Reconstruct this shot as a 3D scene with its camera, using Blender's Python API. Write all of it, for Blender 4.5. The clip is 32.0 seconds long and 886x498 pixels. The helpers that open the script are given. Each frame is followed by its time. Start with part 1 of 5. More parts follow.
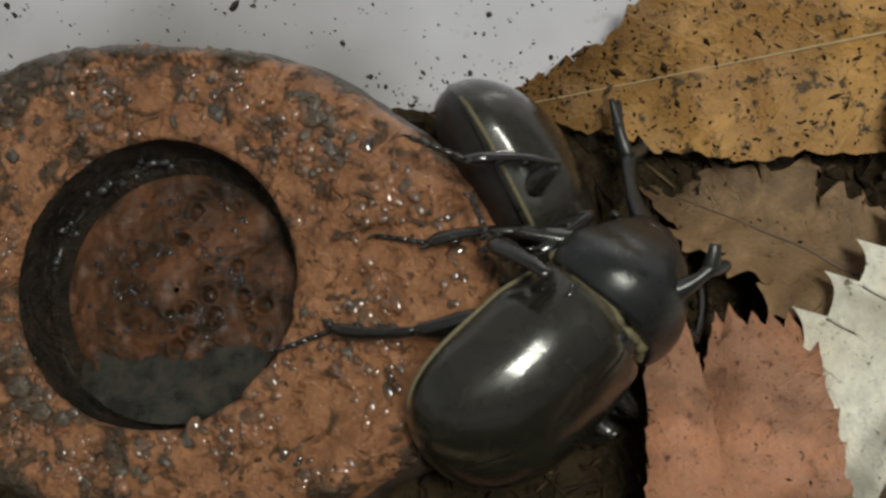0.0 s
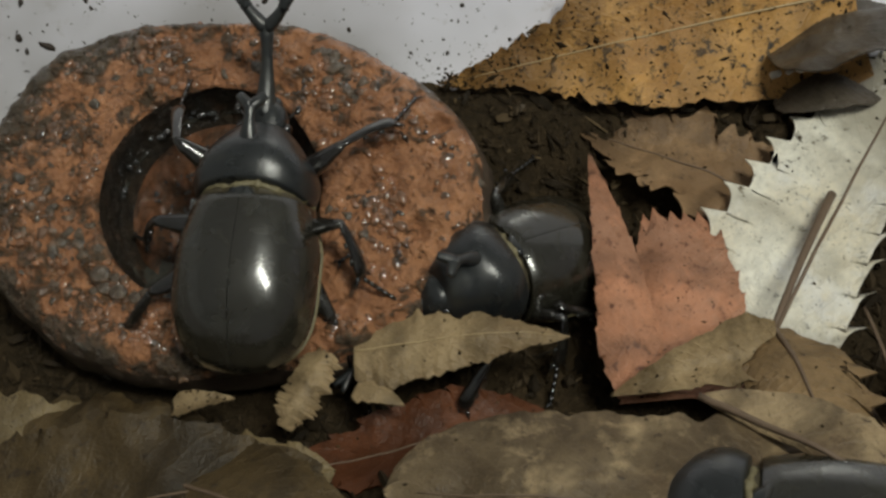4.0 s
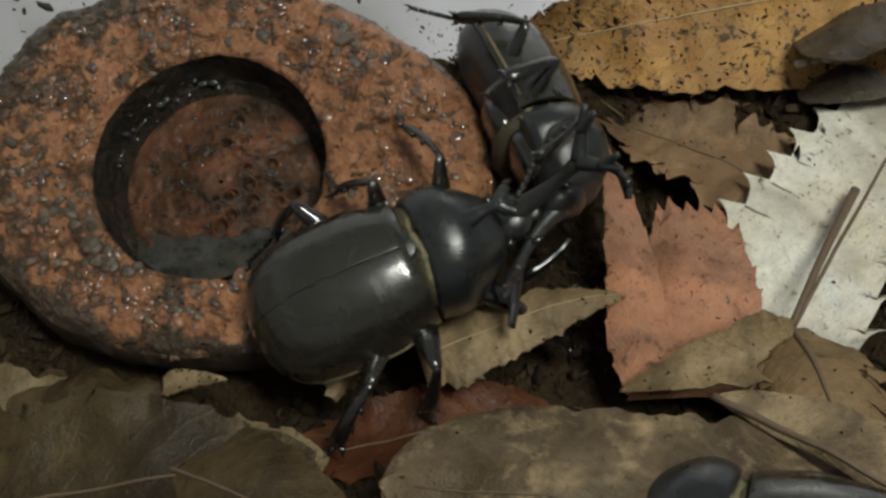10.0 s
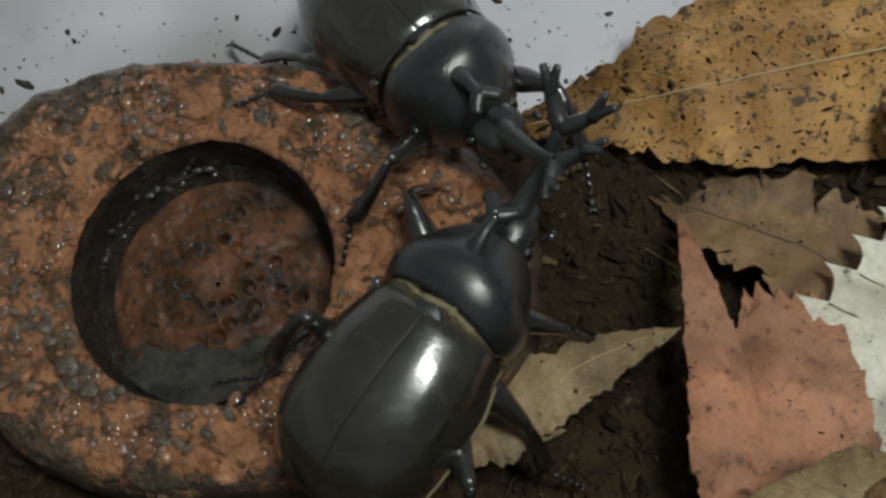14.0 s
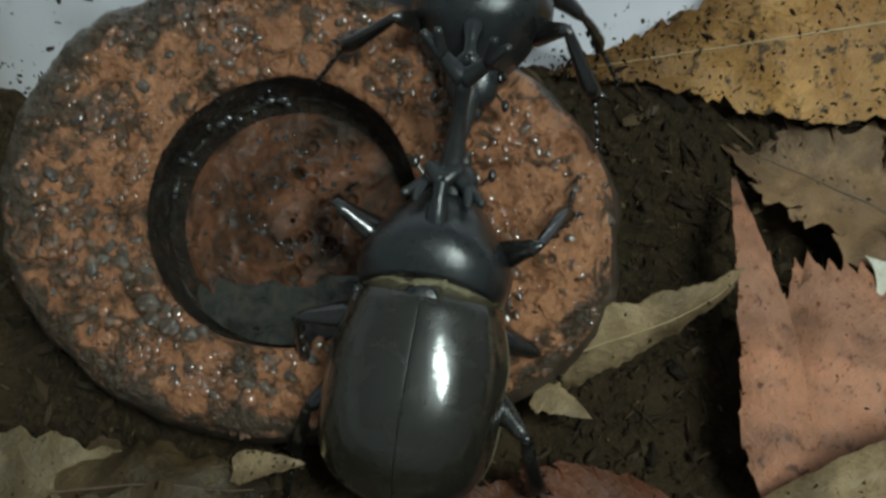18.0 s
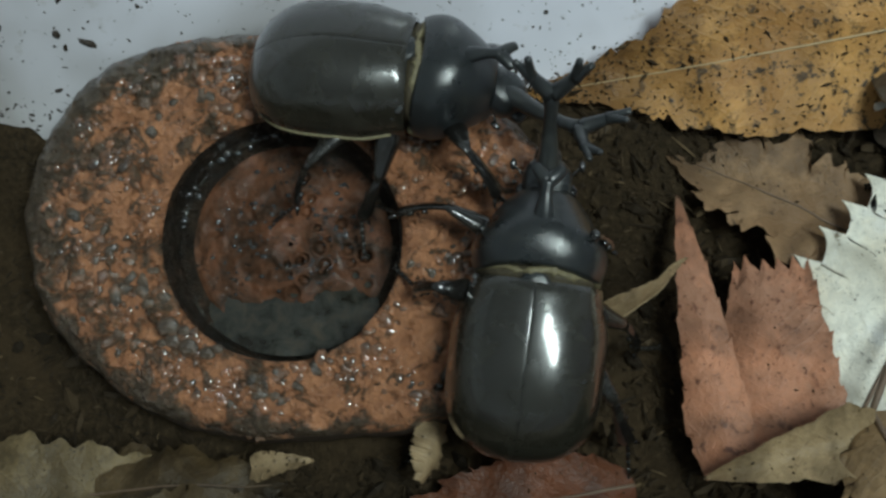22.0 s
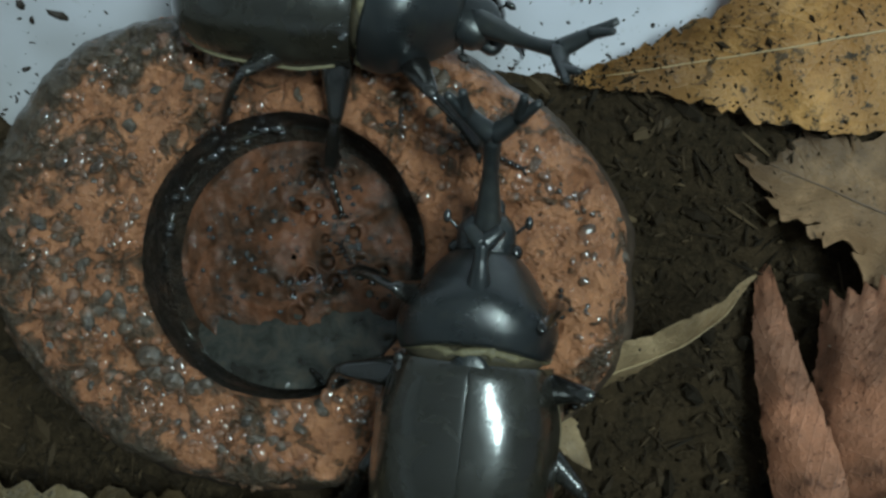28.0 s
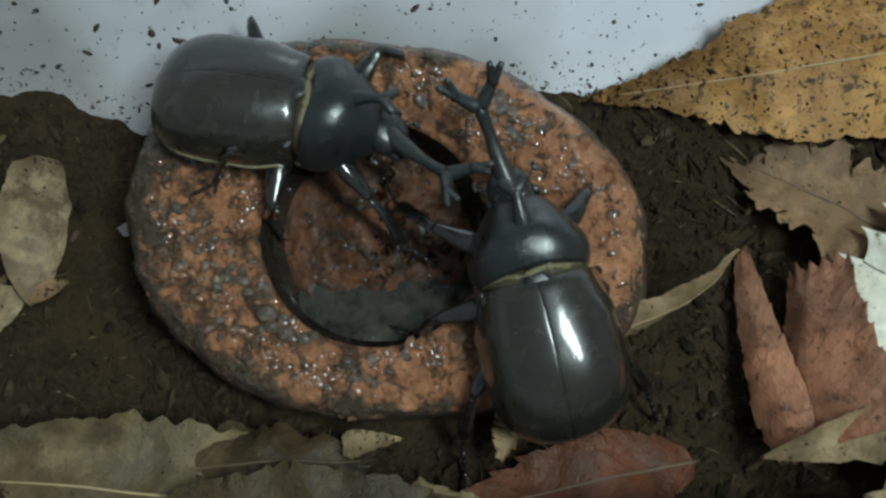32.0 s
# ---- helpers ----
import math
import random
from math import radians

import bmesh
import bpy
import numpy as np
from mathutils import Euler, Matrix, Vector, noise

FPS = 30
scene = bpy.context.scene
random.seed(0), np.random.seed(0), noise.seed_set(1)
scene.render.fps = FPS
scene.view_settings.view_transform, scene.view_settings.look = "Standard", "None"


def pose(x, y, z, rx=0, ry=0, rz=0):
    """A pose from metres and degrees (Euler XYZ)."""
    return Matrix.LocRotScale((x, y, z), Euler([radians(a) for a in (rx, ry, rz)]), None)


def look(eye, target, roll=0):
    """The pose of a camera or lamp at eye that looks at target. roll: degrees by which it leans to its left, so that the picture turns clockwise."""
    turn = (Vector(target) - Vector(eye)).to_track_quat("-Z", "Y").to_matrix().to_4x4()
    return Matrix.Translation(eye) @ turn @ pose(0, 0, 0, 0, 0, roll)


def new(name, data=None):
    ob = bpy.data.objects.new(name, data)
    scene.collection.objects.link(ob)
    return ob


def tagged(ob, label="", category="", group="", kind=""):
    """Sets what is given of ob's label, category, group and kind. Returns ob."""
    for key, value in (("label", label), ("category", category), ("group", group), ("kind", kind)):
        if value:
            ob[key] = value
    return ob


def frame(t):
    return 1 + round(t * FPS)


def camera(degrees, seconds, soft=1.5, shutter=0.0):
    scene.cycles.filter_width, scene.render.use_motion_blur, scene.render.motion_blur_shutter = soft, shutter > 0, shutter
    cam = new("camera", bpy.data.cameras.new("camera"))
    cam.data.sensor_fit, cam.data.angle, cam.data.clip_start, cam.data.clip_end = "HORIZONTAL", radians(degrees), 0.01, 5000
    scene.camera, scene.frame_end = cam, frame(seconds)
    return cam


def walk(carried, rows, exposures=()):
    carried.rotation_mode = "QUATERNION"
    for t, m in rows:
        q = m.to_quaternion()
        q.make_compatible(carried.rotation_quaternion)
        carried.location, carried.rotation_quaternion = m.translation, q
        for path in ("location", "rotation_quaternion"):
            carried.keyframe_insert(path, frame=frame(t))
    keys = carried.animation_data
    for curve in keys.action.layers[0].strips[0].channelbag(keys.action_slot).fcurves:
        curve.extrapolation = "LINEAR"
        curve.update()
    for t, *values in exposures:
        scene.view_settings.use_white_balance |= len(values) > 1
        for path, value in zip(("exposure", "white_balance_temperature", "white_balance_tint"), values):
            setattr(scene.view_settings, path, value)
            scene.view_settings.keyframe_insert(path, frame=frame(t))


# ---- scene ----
cam = camera(40.0, 32.0, soft=2.7, shutter=0.5)
PATH = [
    (0, 0.0651, -0.0688, 0.1637, 29.46, 8.77, 4.76),
    (0.5, 0.0753, -0.0763, 0.1574, 32.50, 10.83, 6.28),
    (1, 0.0736, -0.0919, 0.1499, 37.03, 9.91, 5.14),
    (1.5, 0.0789, -0.0951, 0.1527, 36.11, 9.58, 4.33),
    (2, 0.0798, -0.1045, 0.1537, 36.70, 9.46, 4.30),
    (2.5, 0.0729, -0.1367, 0.1849, 38.85, 6.82, 1.43),
    (3, 0.0721, -0.1353, 0.1833, 38.52, 6.53, 1.50),
    (3.5, 0.0662, -0.1329, 0.1804, 37.65, 6.11, 2.00),
    (4, 0.0605, -0.1301, 0.1807, 37.80, 6.18, 1.99),
    (4.5, 0.0593, -0.1291, 0.1799, 37.87, 5.97, 2.49),
    (6.5, 0.0582, -0.1294, 0.1803, 37.68, 5.11, 3.28),
    (7, 0.0596, -0.1279, 0.1766, 37.87, 5.12, 2.99),
    (7.5, 0.0601, -0.1270, 0.1748, 37.29, 4.90, 3.04),
    (8, 0.0595, -0.1260, 0.1723, 36.96, 4.77, 3.20),
    (8.5, 0.0590, -0.1264, 0.1732, 36.81, 4.71, 3.38),
    (9, 0.0597, -0.1250, 0.1730, 36.69, 4.95, 2.97),
    (9.5, 0.0601, -0.1234, 0.1721, 36.70, 4.96, 3.28),
    (10, 0.0585, -0.1252, 0.1748, 37.09, 4.84, 3.63),
    (10.5, 0.0591, -0.1269, 0.1773, 37.44, 4.97, 3.27),
    (11, 0.0589, -0.1272, 0.1788, 37.67, 5.30, 2.78),
    (11.5, 0.0604, -0.1245, 0.1793, 38.20, 5.68, 2.61),
    (12, 0.0609, -0.1207, 0.1771, 39.15, 6.46, 2.52),
    (12.5, 0.0617, -0.1089, 0.1686, 38.58, 6.97, 3.48),
    (13, 0.0642, -0.1049, 0.1644, 38.43, 7.73, 4.31),
    (13.5, 0.0634, -0.1007, 0.1626, 38.14, 7.95, 4.58),
    (14, 0.0609, -0.0965, 0.1608, 37.57, 8.03, 4.56),
    (14.5, 0.0536, -0.0943, 0.1570, 37.96, 6.63, 3.31),
    (15, 0.0685, -0.0797, 0.1620, 31.55, 9.82, 6.60),
    (15.5, 0.0759, -0.0702, 0.1643, 24.99, 12.12, 10.29),
    (17.5, 0.0412, -0.0769, 0.1689, 26.24, 4.48, 5.23),
    (18, 0.0403, -0.0841, 0.1730, 29.37, 4.18, 4.75),
    (18.5, 0.0385, -0.0675, 0.1953, 23.77, 3.80, 4.23),
    (19, 0.0297, -0.0643, 0.1971, 23.69, 3.17, 3.60),
    (19.5, 0.0231, -0.0600, 0.1978, 22.79, 2.80, 3.92),
    (20, 0.0184, -0.0611, 0.2144, 22.52, 2.73, 2.76),
    (20.5, 0.0097, -0.0641, 0.2150, 24.01, 2.15, 1.52),
    (21, 0.0150, -0.0631, 0.2064, 23.69, 1.81, 1.51),
    (21.5, 0.0294, -0.0760, 0.1998, 24.64, 2.38, 1.92),
    (22, 0.0394, -0.0814, 0.2009, 25.28, 3.73, 1.82),
    (22.5, 0.0441, -0.0831, 0.2011, 25.36, 3.88, 1.72),
    (23, 0.0470, -0.0812, 0.2005, 25.56, 3.98, 2.27),
    (23.5, 0.0445, -0.0786, 0.1987, 25.31, 3.56, 2.43),
    (24, 0.0421, -0.0793, 0.1988, 25.18, 3.44, 2.09),
    (24.5, 0.0399, -0.0797, 0.1987, 25.03, 3.06, 2.23),
    (25, 0.0355, -0.0816, 0.2018, 25.11, 2.50, 2.72),
    (25.5, 0.0347, -0.0842, 0.2018, 25.55, 2.74, 2.26),
    (27.5, 0.0366, -0.0786, 0.2013, 24.37, 3.06, 1.91),
    (28, 0.0354, -0.0584, 0.1788, 22.24, 4.19, 2.76),
    (28.5, 0.0328, -0.0599, 0.1905, 22.38, 3.91, 2.20),
    (29, 0.0297, -0.0562, 0.1926, 21.56, 2.75, 2.97),
    (29.5, 0.0231, -0.0718, 0.2130, 23.73, 1.47, 1.70),
    (30, 0.0192, -0.0677, 0.2117, 23.07, 0.98, 1.70),
    (30.5, 0.0121, -0.0701, 0.2150, 23.02, 0.73, 1.86),
    (31, 0.0133, -0.0788, 0.2110, 24.62, 0.81, 1.75),
    (31.5, 0.0186, -0.0796, 0.2092, 24.26, 1.08, 2.12),
    (32, 0.0171, -0.0817, 0.2184, 22.99, 0.97, 1.42),
]
walk(cam, [(t, pose(*p)) for t, *p in PATH], exposures=((0.0, 0.05, 6720, 0), (10.0, 0.06, 6600, -2), (12.5, 0.06, 6400, -2), (15.0, 0.0, 6150, -5), (18.0, 0.08, 5800, -12), (19.0, 0.27, 5750, -10), (21.0, 0.33, 5600, -11), (22.0, 0.15, 5700, -10), (25.0, 0.18, 5650, -11), (28.0, 0.16, 5300, -16), (29.5, 0.27, 5500, -14), (32.0, 0.29, 5550, -13)))

# ---- light: one ceiling lamp in a plain closed room ----
world = bpy.data.worlds.new("room_air")
scene.world = world
world.use_nodes = True
world.node_tree.nodes["Background"].inputs[0].default_value = (0.75, 0.82, 0.95, 1)
world.node_tree.nodes["Background"].inputs[1].default_value = 0.05
lamp_data = bpy.data.lights.new("ceiling_lamp_light", "AREA")
lamp_data.shape, lamp_data.size, lamp_data.size_y = "RECTANGLE", 0.75, 0.22
lamp_data.energy = 19.5
lamp_data.color = (1.0, 0.97, 0.93)
lamp_ob = new("ceiling_lamp_light", lamp_data)
lamp_ob.matrix_world = look((0.56, -0.42, 1.50), (0.02, 0.0, 0.02), 90)


# ---- node helpers ----
def material(name, colour=(0.5, 0.5, 0.5), rough=0.5, metal=0.0, coat=0.0, coat_rough=0.05, spec=0.5):
    m = bpy.data.materials.new(name)
    m.use_nodes = True
    b = m.node_tree.nodes["Principled BSDF"]
    b.inputs["Base Color"].default_value = (*colour, 1)
    b.inputs["Roughness"].default_value = rough
    b.inputs["Metallic"].default_value = metal
    b.inputs["Coat Weight"].default_value = coat
    b.inputs["Coat Roughness"].default_value = coat_rough
    b.inputs["Specular IOR Level"].default_value = spec
    return m, m.node_tree, b


def node(tree, kind, **settings):
    n = tree.nodes.new(kind)
    for key, value in settings.items():
        if key in n.inputs:
            n.inputs[key].default_value = value
    return n


def coords(tree, output="Object"):
    return tree.nodes.new("ShaderNodeTexCoord").outputs[output]


def noise_tex(tree, vec, scale, detail=4.0, rough=0.6, distort=0.0):
    n = tree.nodes.new("ShaderNodeTexNoise")
    n.inputs["Scale"].default_value, n.inputs["Detail"].default_value = scale, detail
    n.inputs["Roughness"].default_value, n.inputs["Distortion"].default_value = rough, distort
    tree.links.new(vec, n.inputs["Vector"])
    return n.outputs["Fac"]


def noise_col(tree, vec, scale):
    n = tree.nodes.new("ShaderNodeTexNoise")
    n.inputs["Scale"].default_value = scale
    tree.links.new(vec, n.inputs["Vector"])
    return n.outputs["Color"]


def voronoi(tree, vec, scale, out="Distance"):
    n = tree.nodes.new("ShaderNodeTexVoronoi")
    n.inputs["Scale"].default_value = scale
    tree.links.new(vec, n.inputs["Vector"])
    return n.outputs[out]


def ramp(tree, fac, stops):
    n = tree.nodes.new("ShaderNodeValToRGB")
    els = n.color_ramp.elements
    els[0].position, els[1].position = stops[0][0], stops[-1][0]
    for pos, _ in stops[1:-1]:
        els.new(pos)
    for e, (pos, c) in zip(els, stops):
        e.position = pos
        e.color = (c, c, c, 1) if not isinstance(c, tuple) else (*c, 1)
    tree.links.new(fac, n.inputs["Fac"])
    return n.outputs["Color"]


def mix(tree, fac, a, b, how="MIX"):
    n = tree.nodes.new("ShaderNodeMix")
    n.data_type, n.blend_type = "RGBA", how
    for sock, v in ((n.inputs[0], fac), (n.inputs[6], a), (n.inputs[7], b)):
        if isinstance(v, (int, float)):
            sock.default_value = v
        elif isinstance(v, tuple):
            sock.default_value = (*v, 1)
        else:
            tree.links.new(v, sock)
    return n.outputs[2]


def maths(tree, op, a, b=0.0):
    n = tree.nodes.new("ShaderNodeMath")
    n.operation = op
    for sock, v in zip(n.inputs, (a, b)):
        if isinstance(v, (int, float)):
            sock.default_value = v
        else:
            tree.links.new(v, sock)
    return n.outputs[0]


def bump(tree, shader, height, strength, distance):
    n = tree.nodes.new("ShaderNodeBump")
    n.inputs["Strength"].default_value, n.inputs["Distance"].default_value = strength, distance
    tree.links.new(height, n.inputs["Height"])
    tree.links.new(n.outputs["Normal"], shader.inputs["Normal"])
    if shader.inputs["Coat Weight"].default_value > 0:
        tree.links.new(n.outputs["Normal"], shader.inputs["Coat Normal"])


# ---- materials ----
STAND_A, STAND_B, STAND_T = 0.0446, 0.0318, 0.013


def mat_stand():
    m, t, b = material("wet_baked_clay", rough=0.45, coat=0.9, coat_rough=0.045, spec=0.3)
    v = coords(t)
    big, mid, fine = noise_tex(t, v, 85, 6, 0.66, 0.5), noise_tex(t, v, 260, 6, 0.66, 0.4), noise_tex(t, v, 1500, 3, 0.7)
    wide = noise_tex(t, v, 38, 3, 0.55)
    warm = ramp(t, maths(t, "ADD", maths(t, "MULTIPLY", mid, 0.6), maths(t, "MULTIPLY", wide, 0.4)),
                [(0.34, (0.170, 0.075, 0.036)), (0.47, (0.315, 0.141, 0.067)), (0.63, (0.490, 0.233, 0.113))])
    blot = maths(t, "ADD", maths(t, "MULTIPLY", big, 0.72), maths(t, "MULTIPLY", mid, 0.28))
    sep = t.nodes.new("ShaderNodeSeparateXYZ")
    t.links.new(v, sep.inputs[0])
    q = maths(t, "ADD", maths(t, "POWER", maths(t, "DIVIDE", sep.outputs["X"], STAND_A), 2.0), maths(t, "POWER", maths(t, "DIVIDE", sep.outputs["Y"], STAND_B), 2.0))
    # rim grime, which also paints the shade along the plate's lower edge
    grime_shade = maths(t, "MULTIPLY", ramp(t, q, [(0.74, 0.0), (1.02, 1.0)]), 0.12)
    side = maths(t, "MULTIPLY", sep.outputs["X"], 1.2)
    dirt = ramp(t, maths(t, "ADD", maths(t, "SUBTRACT", blot, grime_shade), side), [(0.375, 0.92), (0.410, 0.65), (0.455, 0.0)])
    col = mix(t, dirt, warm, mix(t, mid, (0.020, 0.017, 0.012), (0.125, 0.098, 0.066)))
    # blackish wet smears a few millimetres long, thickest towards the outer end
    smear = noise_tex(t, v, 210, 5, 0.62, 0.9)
    thick = maths(t, "ADD", maths(t, "SUBTRACT", smear, maths(t, "MULTIPLY", grime_shade, 0.8)), maths(t, "MULTIPLY", side, 0.9))
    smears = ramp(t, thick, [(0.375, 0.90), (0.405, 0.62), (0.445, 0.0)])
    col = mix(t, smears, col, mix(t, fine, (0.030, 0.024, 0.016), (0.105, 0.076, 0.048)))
    warped = mix(t, 0.02, v, noise_col(t, v, 160))
    pits = ramp(t, voronoi(t, warped, 300), [(0.10, 0.10), (0.26, 1.0)])
    some = ramp(t, mid, [(0.44, 0.0), (0.60, 1.0)])
    col = mix(t, maths(t, "MULTIPLY", maths(t, "SUBTRACT", 1.0, pits), some), col, (0.040, 0.028, 0.020))
    t.links.new(col, b.inputs["Base Color"])
    h = maths(t, "ADD", maths(t, "MULTIPLY", mid, 0.9), maths(t, "ADD", maths(t, "MULTIPLY", fine, 0.45), maths(t, "ADD", maths(t, "MULTIPLY", pits, 0.3), maths(t, "ADD", maths(t, "MULTIPLY", dirt, 0.35), maths(t, "MULTIPLY", smears, 0.35)))))
    bump(t, b, h, 1.0, 0.0018)
    t.links.new(ramp(t, big, [(0.35, 0.22), (0.65, 0.6)]), b.inputs["Roughness"])
    t.links.new(ramp(t, maths(t, "ADD", maths(t, "MULTIPLY", wide, 0.6), maths(t, "MULTIPLY", mid, 0.4)), [(0.38, 0.55), (0.54, 1.0)]), b.inputs["Coat Weight"])
    return m


def mat_hole():
    m, t, b = material("wet_sludge", rough=0.6, coat=0.30, coat_rough=0.03, spec=0.12)
    v = coords(t)
    big, fine = noise_tex(t, v, 130, 6, 0.68, 0.5), noise_tex(t, v, 700, 4, 0.7)
    col = ramp(t, big, [(0.36, (0.020, 0.015, 0.010)), (0.46, (0.062, 0.031, 0.017)), (0.66, (0.150, 0.064, 0.032))])
    # dark dots paint the shade inside small pits; they have no relief
    pits = ramp(t, voronoi(t, mix(t, 0.02, v, noise_col(t, v, 200)), 230), [(0.15, 0.0), (0.27, 1.0)])
    some = ramp(t, fine, [(0.42, 0.0), (0.55, 1.0)])
    col = mix(t, maths(t, "MULTIPLY", maths(t, "SUBTRACT", 1.0, pits), some), col, (0.014, 0.011, 0.008))
    t.links.new(col, b.inputs["Base Color"])
    bump(t, b, maths(t, "ADD", big, maths(t, "MULTIPLY", fine, 0.5)), 0.75, 0.0009)
    return m


def mat_crust():
    m, t, b = material("grey_wet_crust", rough=0.35, coat=0.8, coat_rough=0.06, spec=0.4)
    v = coords(t)
    n1, n2 = noise_tex(t, v, 330, 5, 0.65, 0.3), noise_tex(t, v, 1300, 3, 0.7)
    g = t.nodes.new("ShaderNodeNewGeometry")
    col = ramp(t, n1, [(0.35, (0.032, 0.026, 0.019)), (0.55, (0.095, 0.068, 0.045)), (0.72, (0.24, 0.125, 0.070))])
    col = mix(t, ramp(t, g.outputs["Random Per Island"], [(0.55, 0.0), (1.0, 0.55)]), col, (0.21, 0.092, 0.048))
    t.links.new(col, b.inputs["Base Color"])
    bump(t, b, maths(t, "ADD", n1, maths(t, "MULTIPLY", n2, 0.5)), 0.9, 0.0007)
    return m


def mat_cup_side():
    m, t, b = material("wet_shaded_cup_side", rough=0.6, coat=0.6, coat_rough=0.02, spec=0.1)
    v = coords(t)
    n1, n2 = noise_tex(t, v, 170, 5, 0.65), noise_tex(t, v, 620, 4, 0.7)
    # near-black for wet clay and the hole's shade, both in the colour
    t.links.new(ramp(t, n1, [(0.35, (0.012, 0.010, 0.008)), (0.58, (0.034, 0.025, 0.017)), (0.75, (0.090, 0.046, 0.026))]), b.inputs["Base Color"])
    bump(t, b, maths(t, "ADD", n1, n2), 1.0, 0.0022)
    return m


def mat_soil():
    m, t, b = material("dark_leaf_mould", rough=0.85, coat=0.02, coat_rough=0.3, spec=0.15)
    v = coords(t)
    n1, n2 = noise_tex(t, v, 120, 6, 0.7, 0.6), noise_tex(t, v, 900, 4, 0.75)
    col = ramp(t, n2, [(0.32, (0.021, 0.0152, 0.0080)), (0.55, (0.048, 0.033, 0.0172)), (0.76, (0.105, 0.072, 0.038))])
    col = mix(t, ramp(t, n1, [(0.4, 0.0), (0.7, 0.6)]), col, (0.024, 0.0172, 0.009))
    patch = noise_tex(t, v, 45, 4, 0.65, 0.3)
    col = mix(t, ramp(t, patch, [(0.50, 0.0), (0.66, 0.7)]), col, (0.066, 0.044, 0.022))
    t.links.new(col, b.inputs["Base Color"])
    bump(t, b, maths(t, "ADD", n1, n2), 0.9, 0.0015)
    return m


def mat_fibre():
    m, t, b = material("soil_fibre", rough=0.75, coat=0.04, coat_rough=0.2, spec=0.2)
    g = t.nodes.new("ShaderNodeNewGeometry")
    col = ramp(t, g.outputs["Random Per Island"], [(0.0, (0.018, 0.013, 0.0075)), (0.62, (0.036, 0.025, 0.014)), (0.90, (0.062, 0.043, 0.023)), (1.0, (0.15, 0.105, 0.056))])
    t.links.new(col, b.inputs["Base Color"])
    return m


def mat_plastic():
    m, t, b = material("white_plastic", rough=0.22, coat=0.2, coat_rough=0.08)
    v = coords(t)
    n1, n2 = noise_tex(t, v, 25, 4, 0.6), noise_tex(t, v, 260, 4, 0.7)
    col = mix(t, ramp(t, n1, [(0.35, 0.0), (0.75, 0.7)]), (0.88, 0.87, 0.965), (0.81, 0.80, 0.885))
    col = mix(t, ramp(t, n2, [(0.62, 0.0), (0.80, 0.5)]), col, (0.45, 0.41, 0.37))
    sep = t.nodes.new("ShaderNodeSeparateXYZ")
    t.links.new(v, sep.inputs[0])
    n3 = noise_tex(t, v, 22, 3, 0.5, 0.2)
    # soil smudges low down; darker leftward to paint the wall's fall-off in light
    low = maths(t, "SUBTRACT", maths(t, "ADD", n3, maths(t, "MULTIPLY", sep.outputs["X"], -4.0)), maths(t, "MULTIPLY", sep.outputs["Z"], 5.0))
    col = mix(t, ramp(t, low, [(0.20, 0.0), (0.60, 0.80)]), col, (0.24, 0.22, 0.19))
    t.links.new(col, b.inputs["Base Color"])
    bump(t, b, n2, 0.06, 0.0004)
    return m


